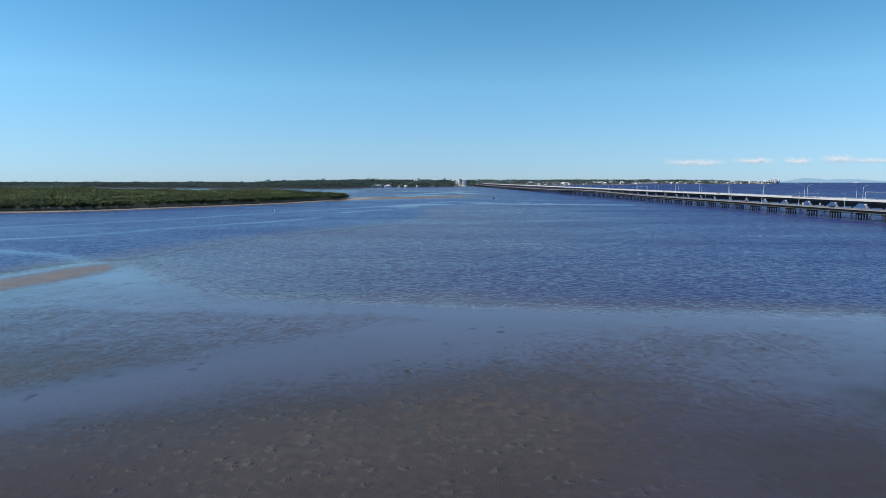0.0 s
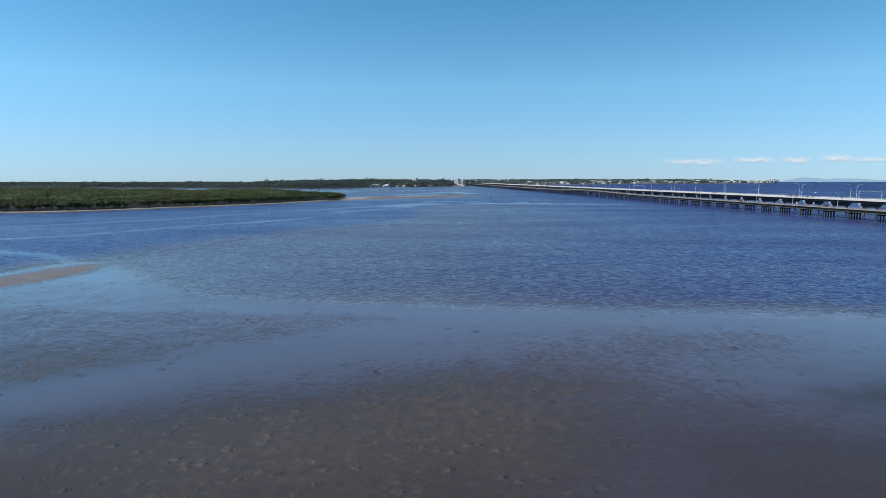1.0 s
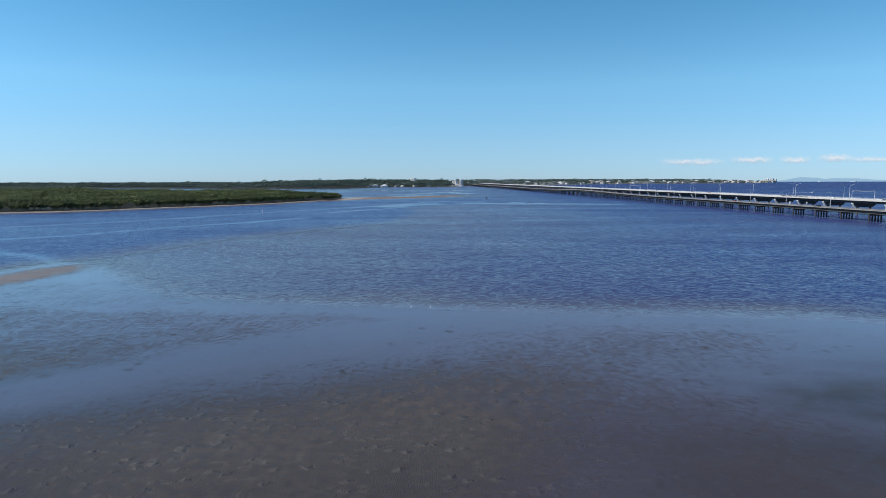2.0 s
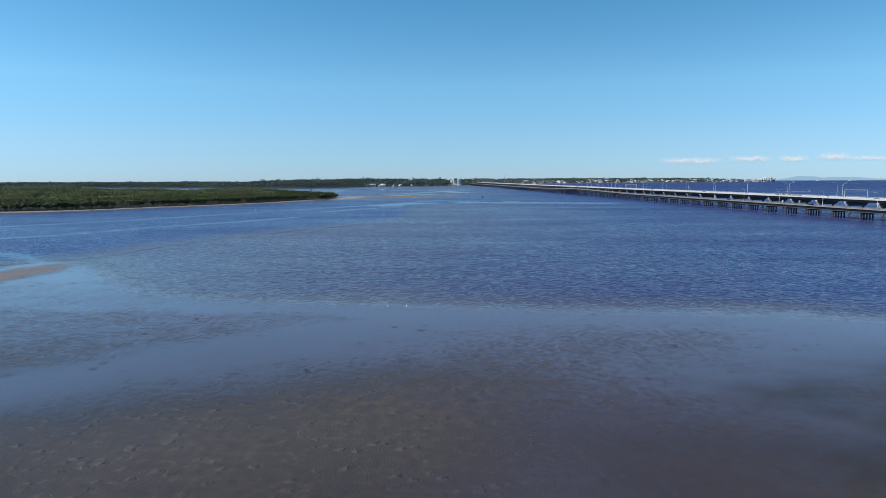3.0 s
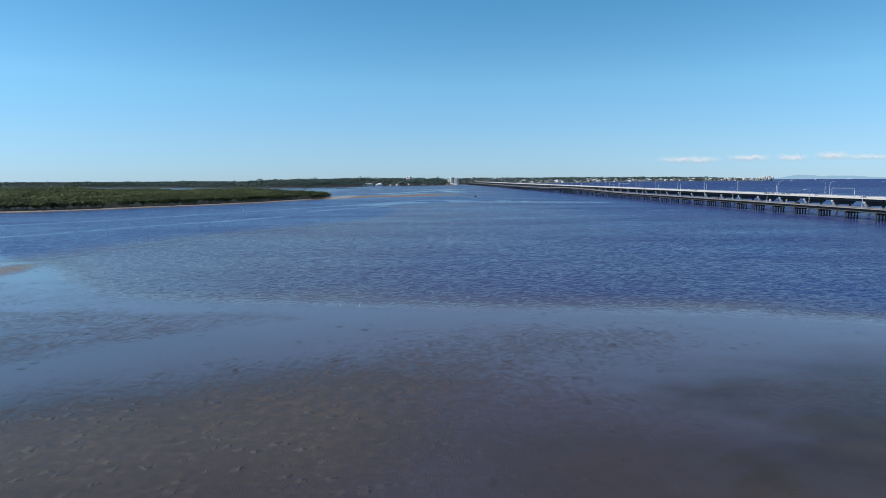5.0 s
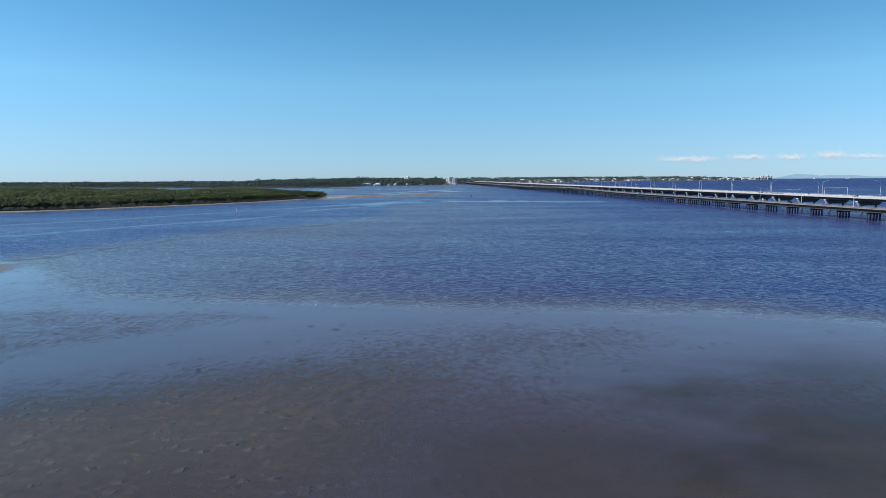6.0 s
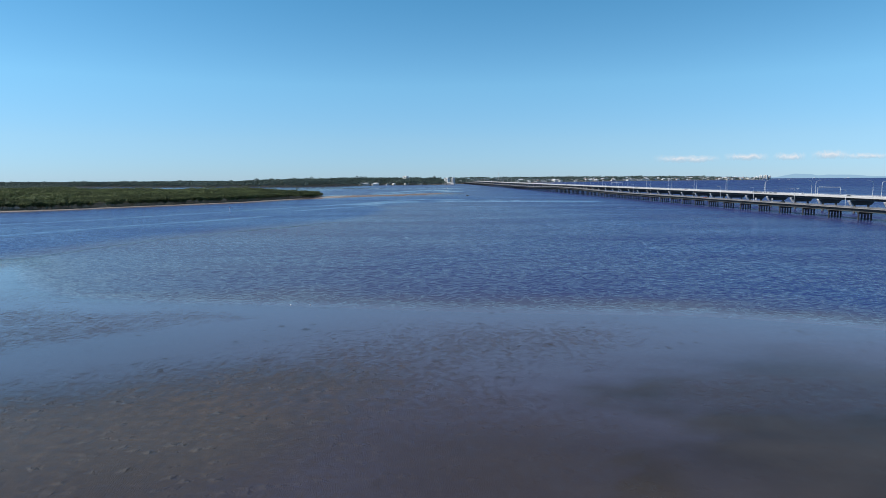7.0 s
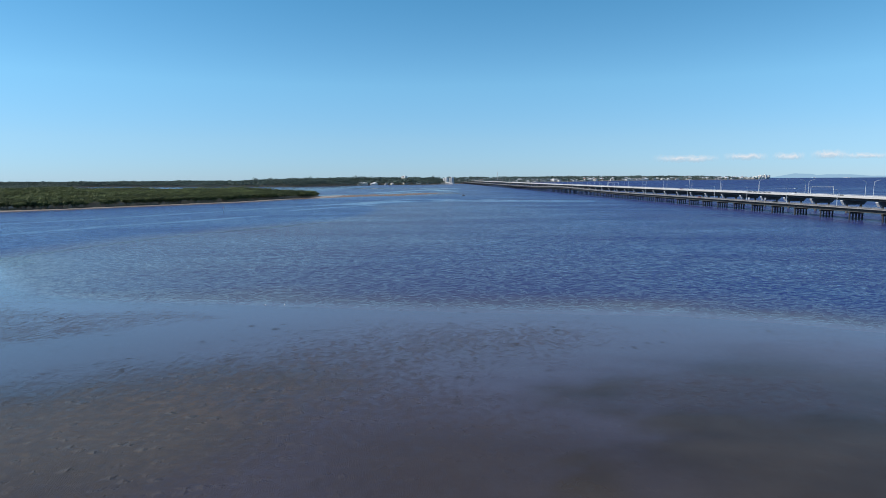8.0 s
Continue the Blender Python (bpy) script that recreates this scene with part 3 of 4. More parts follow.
def build_old_bridge():
    top = thing("road_bridge", "long low weathered concrete road bridge on pile piers in the water", "bridge", at=on_bridge(OLD_D, 0))
    L = OLD_SPAN
    bm = bmesh.new()
    under = []
    for x in (-3.2, -1.6, 0.0, 1.6, 3.2):
        under += [(x - 0.45, 7.2), (x - 0.14, 7.0), (x - 0.14, 5.9), (x - 0.35, 5.7), (x - 0.35, 5.3), (x + 0.35, 5.3), (x + 0.35, 5.7), (x + 0.14, 5.9), (x + 0.14, 7.0), (x + 0.45, 7.2)]
    extrude(bm, [(-5.2, 7.3), (-5.0, 7.2)] + under + [(5.0, 7.2), (5.2, 7.3), (5.2, 7.5), (-5.2, 7.5)], 0.03, L - 0.03)
    span = mesh_of("deck_span", bm, OLD_CONCRETE)
    bm = bmesh.new()
    box(bm, -4.6, 4.6, 0.03, L - 0.03, 7.505, 7.58)
    road = mesh_of("road_surface", bm, OLD_ASPHALT)
    bm = bmesh.new()
    extrude(bm, [(-0.2, 7.5), (0.18, 7.504), (0.18, 7.95), (-0.12, 7.95), (-0.2, 7.66)], 0.03, L - 0.03)
    parapet = mesh_of("parapet", bm, OLD_PARAPET)
    bm = bmesh.new()
    for k in range(9):
        box(bm, -0.05, 0.05, 1.5 + k * 3.05 - 0.06, 1.5 + k * 3.05 + 0.06, 7.95, 8.4)
    box(bm, -0.06, 0.06, 0.03, L - 0.03, 8.3, 8.42)
    rail = mesh_of("hand_rail", bm, OLD_PARAPET)
    head = [(-5.0, 5.28), (-5.0, 4.75), (-4.6, 4.1), (4.6, 4.1), (5.0, 4.75), (5.0, 5.28)]
    bm = bmesh.new()
    extrude(bm, head, -0.75, 0.75)
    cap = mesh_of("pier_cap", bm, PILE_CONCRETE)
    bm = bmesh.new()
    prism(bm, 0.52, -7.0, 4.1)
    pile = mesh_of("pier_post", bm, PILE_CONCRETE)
    rest = bmesh.new()
    for k in range(-18, 94):
        s = OLD_S + k * L
        # the deck is raised over some spans, fitted to the camera's view
        up = 2.6 * math.cos((k - 24) / 11 * math.pi / 2) ** 2 if abs(k - 24) < 11 else 0.0
        sp = part("deck_span", span, None, top, at=(0, s, up))
        part("road_surface", road, None, sp)
        part("parapet", parapet, None, sp, at=(-5.2, 0, 0))
        part("parapet", parapet, None, sp, at=(5.2, L, 0), turn=180)
        part("hand_rail", rail, None, sp, at=(-5.2, 0, 0))
        part("hand_rail", rail, None, sp, at=(5.2, 0, 0))
        if -8 <= k <= 40:
            c = part("pier_cap", cap, None, top, at=(0, s, up))
            for j in range(5):
                part("pier_post", pile, None, c, at=(-4.3 + 2.15 * j, 0, 0))
        else:
            extrude(rest, head, s - 0.75, s + 0.75)
            for j in range(5):
                prism(rest, 0.52, -4.0, 4.1, 8, -4.3 + 2.15 * j, s)
    tagged(part("far_piers", rest, PILE_CONCRETE, top), kind="stuff")


def build_new_bridge():
    top = thing("road_bridge", "newer pale concrete road bridge with tapered pier heads and tall lamps", "bridge", at=on_bridge(NEW_D, 0))
    L, W = NEW_SPAN, 9.4
    bm = bmesh.new()
    under = []
    for x in (-6.4, -3.84, -1.28, 1.28, 3.84, 6.4):
        under += [(x - 1.25, 11.64), (x - 0.95, 11.3), (x - 0.6, 9.72), (x + 0.6, 9.72), (x + 0.95, 11.3), (x + 1.25, 11.64)]
    extrude(bm, [(-W, 11.64)] + under + [(W, 11.64), (W, 11.95), (-W, 11.95)], 0.03, L - 0.03)
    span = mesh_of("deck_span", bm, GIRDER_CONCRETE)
    bm = bmesh.new()
    box(bm, -5.0, W - 0.6, 0.03, L - 0.03, 11.955, 12.03)
    road = mesh_of("road_surface", bm, ASPHALT)
    bm = bmesh.new()
    extrude(bm, [(-0.22, 11.72), (0.2, 11.72), (0.2, 12.2), (0.08, 12.85), (-0.22, 12.85)], 0.03, L - 0.03)
    parapet = mesh_of("parapet", bm, NEW_CONCRETE)
    bm = bmesh.new()
    for k in range(14):
        box(bm, -0.04, 0.04, 1.25 + k * 2.5 - 0.04, 1.25 + k * 2.5 + 0.04, 12.9, 13.45)
    box(bm, -0.05, 0.05, 0.03, L - 0.03, 13.36, 13.46)
    box(bm, -0.03, 0.03, 0.03, L - 0.03, 13.1, 13.16)
    rail = mesh_of("hand_rail", bm, STEEL)
    head = [(-10.0, 9.7), (-10.0, 9.15), (-6.9, 6.3), (6.9, 6.3), (10.0, 9.15), (10.0, 9.7)]
    bm = bmesh.new()
    extrude(bm, head, -1.2, 1.2)
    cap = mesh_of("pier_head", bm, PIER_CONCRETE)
    # added wedge of paler concrete that paints sunlight onto each pier head's end
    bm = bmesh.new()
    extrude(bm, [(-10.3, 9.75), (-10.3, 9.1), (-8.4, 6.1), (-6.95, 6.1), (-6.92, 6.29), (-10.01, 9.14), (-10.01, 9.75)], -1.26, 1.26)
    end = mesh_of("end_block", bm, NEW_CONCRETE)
    bm = bmesh.new()
    prism(bm, 0.85, -4.0, 6.3, 12)
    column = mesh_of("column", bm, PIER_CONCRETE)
    rest = bmesh.new()
    for k in range(-14, 73):
        s = NEW_S + k * L
        sp = part("deck_span", span, None, top, at=(0, s, 0))
        part("road_surface", road, None, sp)
        part("parapet", parapet, None, sp, at=(-W, 0, 0))
        part("parapet", parapet, None, sp, at=(W, L, 0), turn=180)
        part("hand_rail", rail, None, sp, at=(-W, 0, 0))
        part("hand_rail", rail, None, sp, at=(W, 0, 0))
        if -6 <= k <= 40:
            c = part("pier_head", cap, None, top, at=(0, s, 0))
            part("end_block", end, None, c, "added pale end face, coloured as if sunlit")
            for x in (-5.6, 5.6):
                part("column", column, None, c, at=(x, 0, 0))
        else:
            extrude(rest, head, s - 1.2, s + 1.2)
            for x in (-5.6, 5.6):
                prism(rest, 0.85, -4.0, 6.3, 12, x, s)
    tagged(part("far_piers", rest, PIER_CONCRETE, top), kind="stuff")


build_old_bridge()
build_new_bridge()


def build_lamp(height, reach, rise, label):
    top = thing("street_lamp", label, "street lamp", "bridge lamps")
    bm = bmesh.new()
    tube(bm, [(0, 0, 0), (0, 0, height * 0.5), (0, 0, height)], [0.17, 0.15, 0.125], 8)
    box(bm, -0.2, 0.2, -0.2, 0.2, 0, 0.12)
    part("pole", bm, STEEL, top)
    bm = bmesh.new()
    tube(bm, [(0, 0, height), (0.12 * reach, 0, height + 0.4 * rise), (0.5 * reach, 0, height + 0.75 * rise), (reach, 0, height + rise)], [0.125, 0.12, 0.11, 0.1], 6)
    part("arm", bm, STEEL, top)
    bm = bmesh.new()
    box(bm, reach - 0.15, reach + 0.75, -0.18, 0.18, height + rise - 0.06, height + rise + 0.12)
    part("lamp_head", bm, STEEL, top)
    return top


tall = build_lamp(11.2, 4.4, 1.9, "tall galvanised steel street lamp on the pale bridge")
tall.matrix_basis = on_bridge(NEW_D - 9.05, 482.0, 12.0)
for k in range(-7, 37):
    if k:
        copy_thing(tall, on_bridge(NEW_D - 9.05, 482.0 + 70 * k, 12.0))
    copy_thing(tall, on_bridge(NEW_D + 9.05, 512.6 + 70 * k, 12.0, 180))
low = build_lamp(11.2, 2.6, 0.35, "slim galvanised street lamp on the old bridge")
low.matrix_basis = on_bridge(OLD_D + 5.0, OLD_S - 30, 7.5, 180)
for k in range(-5, 46):
    if k:
        copy_thing(low, on_bridge(OLD_D + 5.0, OLD_S - 30 + 54.8 * k, 7.5, 180))


def build_gantry():
    top = thing("sign_gantry", "slim white steel portal gantry over the bridge road", "gantry", "gantries")
    for x in (-8.7, 9.15):
        bm = bmesh.new()
        tube(bm, [(x, 0, 0), (x, 0, 7.4)], [0.2, 0.16], 8)
        box(bm, x - 0.35, x + 0.35, -0.35, 0.35, 0, 0.15)
        part("post", bm, STEEL, top)
    for z in (7.0, 7.42):
        bm = bmesh.new()
        tube(bm, [(-8.8, 0, z), (9.3, 0, z)], [0.11, 0.11], 6)
        part("beam", bm, STEEL, top)
    for i in range(12):
        bm = bmesh.new()
        x = -8.6 + i * 1.45
        tube(bm, [(x, 0, 7.02), (x + 0.72, 0, 7.4)], [0.04, 0.04], 5)
        part("brace", bm, STEEL, top)
    for x in (-7.2, -5.2, -3.2):
        bm = bmesh.new()
        box(bm, x - 0.35, x + 0.35, -0.3, 0.3, 7.53, 7.85)
        part("camera_box", bm, WHITE_WALL, top, "white equipment box")
    return top


gantry = build_gantry()
gantry.matrix_basis = on_bridge(NEW_D, 478.6, 12.0, -8)
copy_thing(gantry, on_bridge(NEW_D, 976.0, 12.0, -8))


def build_road_sign():
    """A pale board on two posts at the edge of the old road."""
    top = thing("road_sign", "pale sign board on two posts beside the old bridge road", "sign", "bridge signs")
    for y in (-0.35, 0.35):
        bm = bmesh.new()
        tube(bm, [(0.13, y, 0), (0.13, y, 3.0)], [0.07, 0.07], 6)
        part("post", bm, STEEL, top)
    bm = bmesh.new()
    box(bm, -0.06, 0.06, -0.55, 0.55, 1.4, 3.2)
    bmesh.ops.bevel(bm, geom=bm.edges[:], offset=0.02, segments=1)
    part("board", bm, WHITE_WALL, top)
    return top


road_sign = build_road_sign()
road_sign.matrix_basis = on_bridge(OLD_D - 4.85, 486.0, 7.58, 60)
copy_thing(road_sign, on_bridge(OLD_D + 4.3, 478.0, 7.58, 75))


def build_car(paint, label, van=False):
    top = thing("car", label, "car", "cars on the bridges")
    bm = bmesh.new()
    h = 0.95 if not van else 1.25
    extrude(bm, [(-2.2, 0.3), (2.2, 0.3), (2.25, 0.7), (1.9, h - 0.05), (0.9, h), (-2.0, h), (-2.25, 0.75)], -0.88, 0.88)
    part("body", bm, paint, top)
    bm = bmesh.new()
    extrude(bm, [(-1.9, h), (0.95, h), (0.3, h + 0.52), (-1.4, h + 0.52)], -0.78, 0.78)
    part("cabin", bm, GLASS, top)
    bm = bmesh.new()
    box(bm, -1.42, 0.32, -0.76, 0.76, h + 0.525, h + 0.57)
    part("roof", bm, paint, top)
    bm = bmesh.new()
    tube(bm, [(0, -0.11, 0), (0, 0.11, 0)], [0.33, 0.33], 12)
    wheel = mesh_of("wheel", bm, RUBBER)
    for x in (-1.35, 1.35):
        for y in (-0.8, 0.8):
            part("wheel", wheel, None, top, at=(x, y, 0.33))
    return top


protos = [build_car(CARS[0], "black car on the bridge road"), build_car(CARS[1], "white van on the bridge road", True),
          build_car(CARS[2], "grey car on the bridge road"), build_car(CARS[3], "dark red car on the bridge road")]
# the first three cars stand in for three small dark shapes, likely people
spots = [(0, NEW_D - 3, 546.0, 12.04), (0, NEW_D - 3, 553.5, 12.04), (2, NEW_D - 3, 561.0, 12.04), (0, NEW_D - 1, NEW_S - 22, 12.04), (1, NEW_D + 2.5, NEW_S + 40, 12.04), (2, NEW_D - 1, NEW_S + 96, 12.04), (0, NEW_D - 1, NEW_S + 104, 12.04),
         (0, NEW_D + 2.5, NEW_S + 112, 12.04), (3, NEW_D + 2.5, NEW_S + 260, 12.04), (1, NEW_D - 1, NEW_S + 300, 12.04), (2, NEW_D + 2.5, NEW_S + 420, 12.04),
         (1, NEW_D - 1, NEW_S + 640, 12.04), (0, NEW_D - 1, NEW_S + 800, 12.04), (0, OLD_D + 1.8, OLD_S + 34, 7.59), (2, OLD_D - 1.8, OLD_S + 330, 7.59),
         (1, OLD_D + 1.8, OLD_S + 520, 7.59), (3, OLD_D - 1.8, OLD_S + 150, 7.59)]
placed = set()
for which, d, s, z in spots:
    m = on_bridge(d, s, z, 90)
    if which in placed:
        copy_thing(protos[which], m)
    else:
        protos[which].matrix_basis = m
        placed.add(which)


# ---------------------------------------------------------------- mangroves and far woods
def leaf_quads(rng, centre, size, count, leaf, flat=0.75, low=-0.35):
    """Corners of small leaf clumps scattered through the shell of a crown."""
    d = rng.normal(size=(count, 3))
    d /= np.linalg.norm(d, axis=1)[:, None]
    d[:, 2] = np.where(d[:, 2] < low, -d[:, 2] * 0.6, d[:, 2])
    r = 0.55 + 0.5 * rng.rand(count)
    c = centre + d * r[:, None] * size
    nrm = d * 0.6 + rng.normal(size=(count, 3)) * 0.28 + np.array([0, 0, 0.6])
    nrm /= np.linalg.norm(nrm, axis=1)[:, None]
    ref = rng.normal(size=(count, 3))
    u = np.cross(nrm, ref)
    u /= np.linalg.norm(u, axis=1)[:, None] + 1e-9
    v = np.cross(nrm, u)
    s = leaf * (0.6 + 0.8 * rng.rand(count))[:, None]
    bend = nrm * s * 0.35
    return np.stack([c - u * s * 0.6 - v * s * 0.5 - bend, c + u * s * 0.7 - v * s * 0.35, c + u * s * 0.5 + v * s * 0.6 - bend, c - u * s * 0.55 + v * s * 0.45], 1)


def quads_mesh(name, quads, material):
    q = np.concatenate(quads).reshape(-1, 3)
    n = len(q) // 4
    me = bpy.data.meshes.new(name)
    me.vertices.add(len(q))
    me.vertices.foreach_set("co", q.ravel())
    me.loops.add(len(q))
    me.loops.foreach_set("vertex_index", np.arange(len(q)))
    me.polygons.add(n)
    me.polygons.foreach_set("loop_start", np.arange(0, len(q), 4))
    me.update(calc_edges=True)
    me.materials.append(material)
    return me


def build_mangrove(seed):
    rng = np.random.RandomState(seed)
    top = thing("mangrove_tree", "grey mangrove with dense olive-green crown above pale bare stems", "tree", "shore mangroves")
    bm = bmesh.new()
    quads = []
    H = 10.5
    for k in range(4):
        a = rng.rand() * 6.28
        x, y = math.cos(a) * (0.4 + 0.8 * rng.rand()), math.sin(a) * (0.4 + 0.8 * rng.rand())
        tipx, tipy, tipz = x * 2.6 + rng.normal() * 0.5, y * 2.6 + rng.normal() * 0.5, H * (0.62 + 0.2 * rng.rand())
        tube(bm, [(x * 0.6, y * 0.6, -0.4), (x, y, 2.2), ((x + tipx) / 2 + 0.3 * rng.normal(), (y + tipy) / 2, tipz * 0.6), (tipx, tipy, tipz)],
             [0.26, 0.21, 0.15, 0.05], 6)
        for b in range(2):
            bx, by = tipx + rng.normal() * 1.3, tipy + rng.normal() * 1.3
            tube(bm, [((x + tipx) / 2, (y + tipy) / 2, tipz * 0.58), (bx, by, tipz * 0.85)], [0.07, 0.03], 5)
            quads.append(leaf_quads(rng, np.array([bx, by, tipz * 0.86]), np.array([1.5, 1.5, 1.1]), 60, 0.55))
        quads.append(leaf_quads(rng, np.array([tipx, tipy, tipz + 0.6]), np.array([2.1, 2.1, 1.6]), 120, 0.62))
    quads.append(leaf_quads(rng, np.array([0, 0, H * 0.8]), np.array([2.3, 2.3, 2.0]), 150, 0.65))
    quads.append(leaf_quads(rng, np.array([0, 0, H * 0.42]), np.array([2.5, 2.5, 2.8]), 120, 0.6))
    part("trunk", bm, BARK, top)
    part("crown", quads_mesh("crown", quads, MANGROVE), None, top)
    return top


rng = np.random.RandomState(11)
kinds = [build_mangrove(40 + i) for i in range(7)]
used = set()
shore = MANGROVE_FLAT[2:14]
count = 0
for (x0, y0), (x1, y1) in zip(shore, shore[1:]):
    length = math.hypot(x1 - x0, y1 - y0)
    nx, ny = -(y1 - y0) / length, (x1 - x0) / length
    for i in range(int(length / 3.1)):
        t = rng.rand()
        back = 21 + 14 * rng.rand() ** 1.3 if y0 < 860 else 3 + 12 * rng.rand()
        x, y = x0 + (x1 - x0) * t + nx * back, y0 + (y1 - y0) * t + ny * back
        w = int(rng.randint(7))
        if count > 285:
            break
        count += 1
        sc = 0.58 + 0.34 * rng.rand()
        base = pose(x, y, ground_z(x, y) - 0.05, 0, 0, rng.rand() * 360)
        if w in used:
            c = copy_thing(kinds[w], base)
            c.scale = (sc * 1.3, sc * 1.3, sc * 0.88)
        else:
            used.add(w)
            kinds[w].matrix_basis = base
            kinds[w].scale = (sc * 1.3, sc * 1.3, sc * 0.88)


def scatter(area, step, keep, seed):
    """Jittered points of a square grid over area that keep() accepts."""
    r = np.random.RandomState(seed)
    x0, x1, y0, y1 = area
    gx, gy = np.meshgrid(np.arange(x0, x1, step), np.arange(y0, y1, step))
    gx = gx.ravel() + (r.rand(gx.size) - 0.5) * step * 1.3
    gy = gy.ravel() + (r.rand(gy.size) - 0.5) * step * 1.3
    ok = keep(gx, gy)
    return gx[ok], gy[ok], r


def canopy(name, points, tall_by, width, per, leaf, material, label, uneven=0.76, giants=0.1, flat=0.44, belt=(45, 45), vary=0.6):
    gx, gy, r = points
    gz = terrain(gx, gy)[0]
    quads = []
    for x, y, z in zip(gx, gy, gz):
        h = tall_by * (0.88 - vary / 2 + vary * r.rand() + (0.55 * r.rand() if r.rand() < giants else 0.0)) * (0.8 + 0.2 * float(smooth(-1100, -500, np.array(x)))) * (1 - uneven / 2 + uneven * float(vnoise(np.array([x / belt[0]]), np.array([y / belt[1]]), 2)[0]))
        w = width * (0.75 + 0.5 * r.rand())
        quads.append(leaf_quads(r, np.array([x, y, z + h * (1 - flat)]), np.array([w, w, h * flat]), per, leaf))
    ob = new(name, quads_mesh(name, quads, material))
    return tagged(ob, label, "trees", kind="stuff")


def in_view(x, y, margin=60):
    return (x > -0.76 * y - margin) & (x < 0.76 * y + 45 + margin)


def grown(x, y, edge):
    """Where mangroves stand: inside the flat, off the creek, with small clearings."""
    return (inside(MANGROVE_FLAT, x, y) > edge) & in_view(x, y) & (vnoise(x / 34, y / 22, 2) > 0.27) & (along(CREEK, x, y) > 8 + 7 * smooth(950, 1080, y))


front_wood = scatter((-800, -130, 500, 1100), 4.4, lambda x, y: grown(x, y, 18 - 8 * (y > 860)) & (inside(MANGROVE_FLAT, x, y) < 95), 3)
canopy("mangrove_wood", front_wood, 8.8, 2.8, 54, 0.68, MANGROVE, "dense olive-green mangrove canopy along the shore", 0.6, 0.03, 0.27, (60, 24), 0.32)
near_wood = scatter((-1250, -130, 560, 1560), 5.0, lambda x, y: grown(x, y, 25 - 11 * (y > 860)) & ((inside(MANGROVE_FLAT, x, y) >= 92) | (y > 1095) | (x < -795)), 8)
canopy("mangrove_wood", near_wood, 9.8, 3.8, 25, 0.98, MANGROVE, "dense olive-green mangrove canopy on the mudflat", 0.9, 0.03, 0.19, (110, 36), 0.22)
back_wood = scatter((-2100, -760, 1550, 2280), 11, lambda x, y: (inside(MANGROVE_FLAT, x, y) > 12) & in_view(x, y), 13)
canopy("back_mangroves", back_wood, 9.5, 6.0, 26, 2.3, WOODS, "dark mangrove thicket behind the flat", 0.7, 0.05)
far_wood = scatter((-2600, 420, 2080, 3150), 15, lambda x, y: (inside(FAR_LAND, x, y) > 6) & in_view(x, y, 150) & ((inside(FAR_LAND, x, y) < 420) | (x < -300)), 5)
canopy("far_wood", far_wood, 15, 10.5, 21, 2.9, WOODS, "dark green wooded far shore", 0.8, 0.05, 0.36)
town_wood = scatter((200, 2420, 2950, 4700), 19, lambda x, y: (inside(FAR_LAND, x, y) > 14) & (inside(FAR_LAND, x, y) < 420) & (vnoise(x / 60, y / 60, 2) > 0.5 - 0.06 * (inside(FAR_LAND, x, y) > 120)), 6)
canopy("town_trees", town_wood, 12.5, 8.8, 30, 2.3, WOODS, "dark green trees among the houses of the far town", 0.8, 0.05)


# ---------------------------------------------------------------- far town
def build_house(wall, roof, label, w=21.0, d=14.0, h=7.5):
    top = thing("house", label, "house", "houses of the far town")
    bm = bmesh.new()
    box(bm, -w / 2, w / 2, -d / 2, d / 2, -2, h)
    body = part("wall", bm, wall, top)
    bm = bmesh.new()
    e, r = 0.8, 3.6
    lo = [bm.verts.new(p) for p in ((-w / 2 - e, -d / 2 - e, h), (w / 2 + e, -d / 2 - e, h), (w / 2 + e, d / 2 + e, h), (-w / 2 - e, d / 2 + e, h))]
    hi = [bm.verts.new(p) for p in ((-w / 2 + d * 0.4, 0, h + r), (w / 2 - d * 0.4, 0, h + r))]
    for f in ((lo[0], lo[1], hi[1], hi[0]), (lo[1], lo[2], hi[1]), (lo[2], lo[3], hi[0], hi[1]), (lo[3], lo[0], hi[0]), lo[::-1]):
        bm.faces.new(f)
    part("roof", bm, roof, top)
    for x in (-w * 0.28, w * 0.05, w * 0.33):
        bm = bmesh.new()
        box(bm, x - 0.9, x + 0.9, -d / 2 - 0.05, -d / 2 + 0.1, h * 0.45, h * 0.8)
        part("window", bm, GLASS, top)
    return top


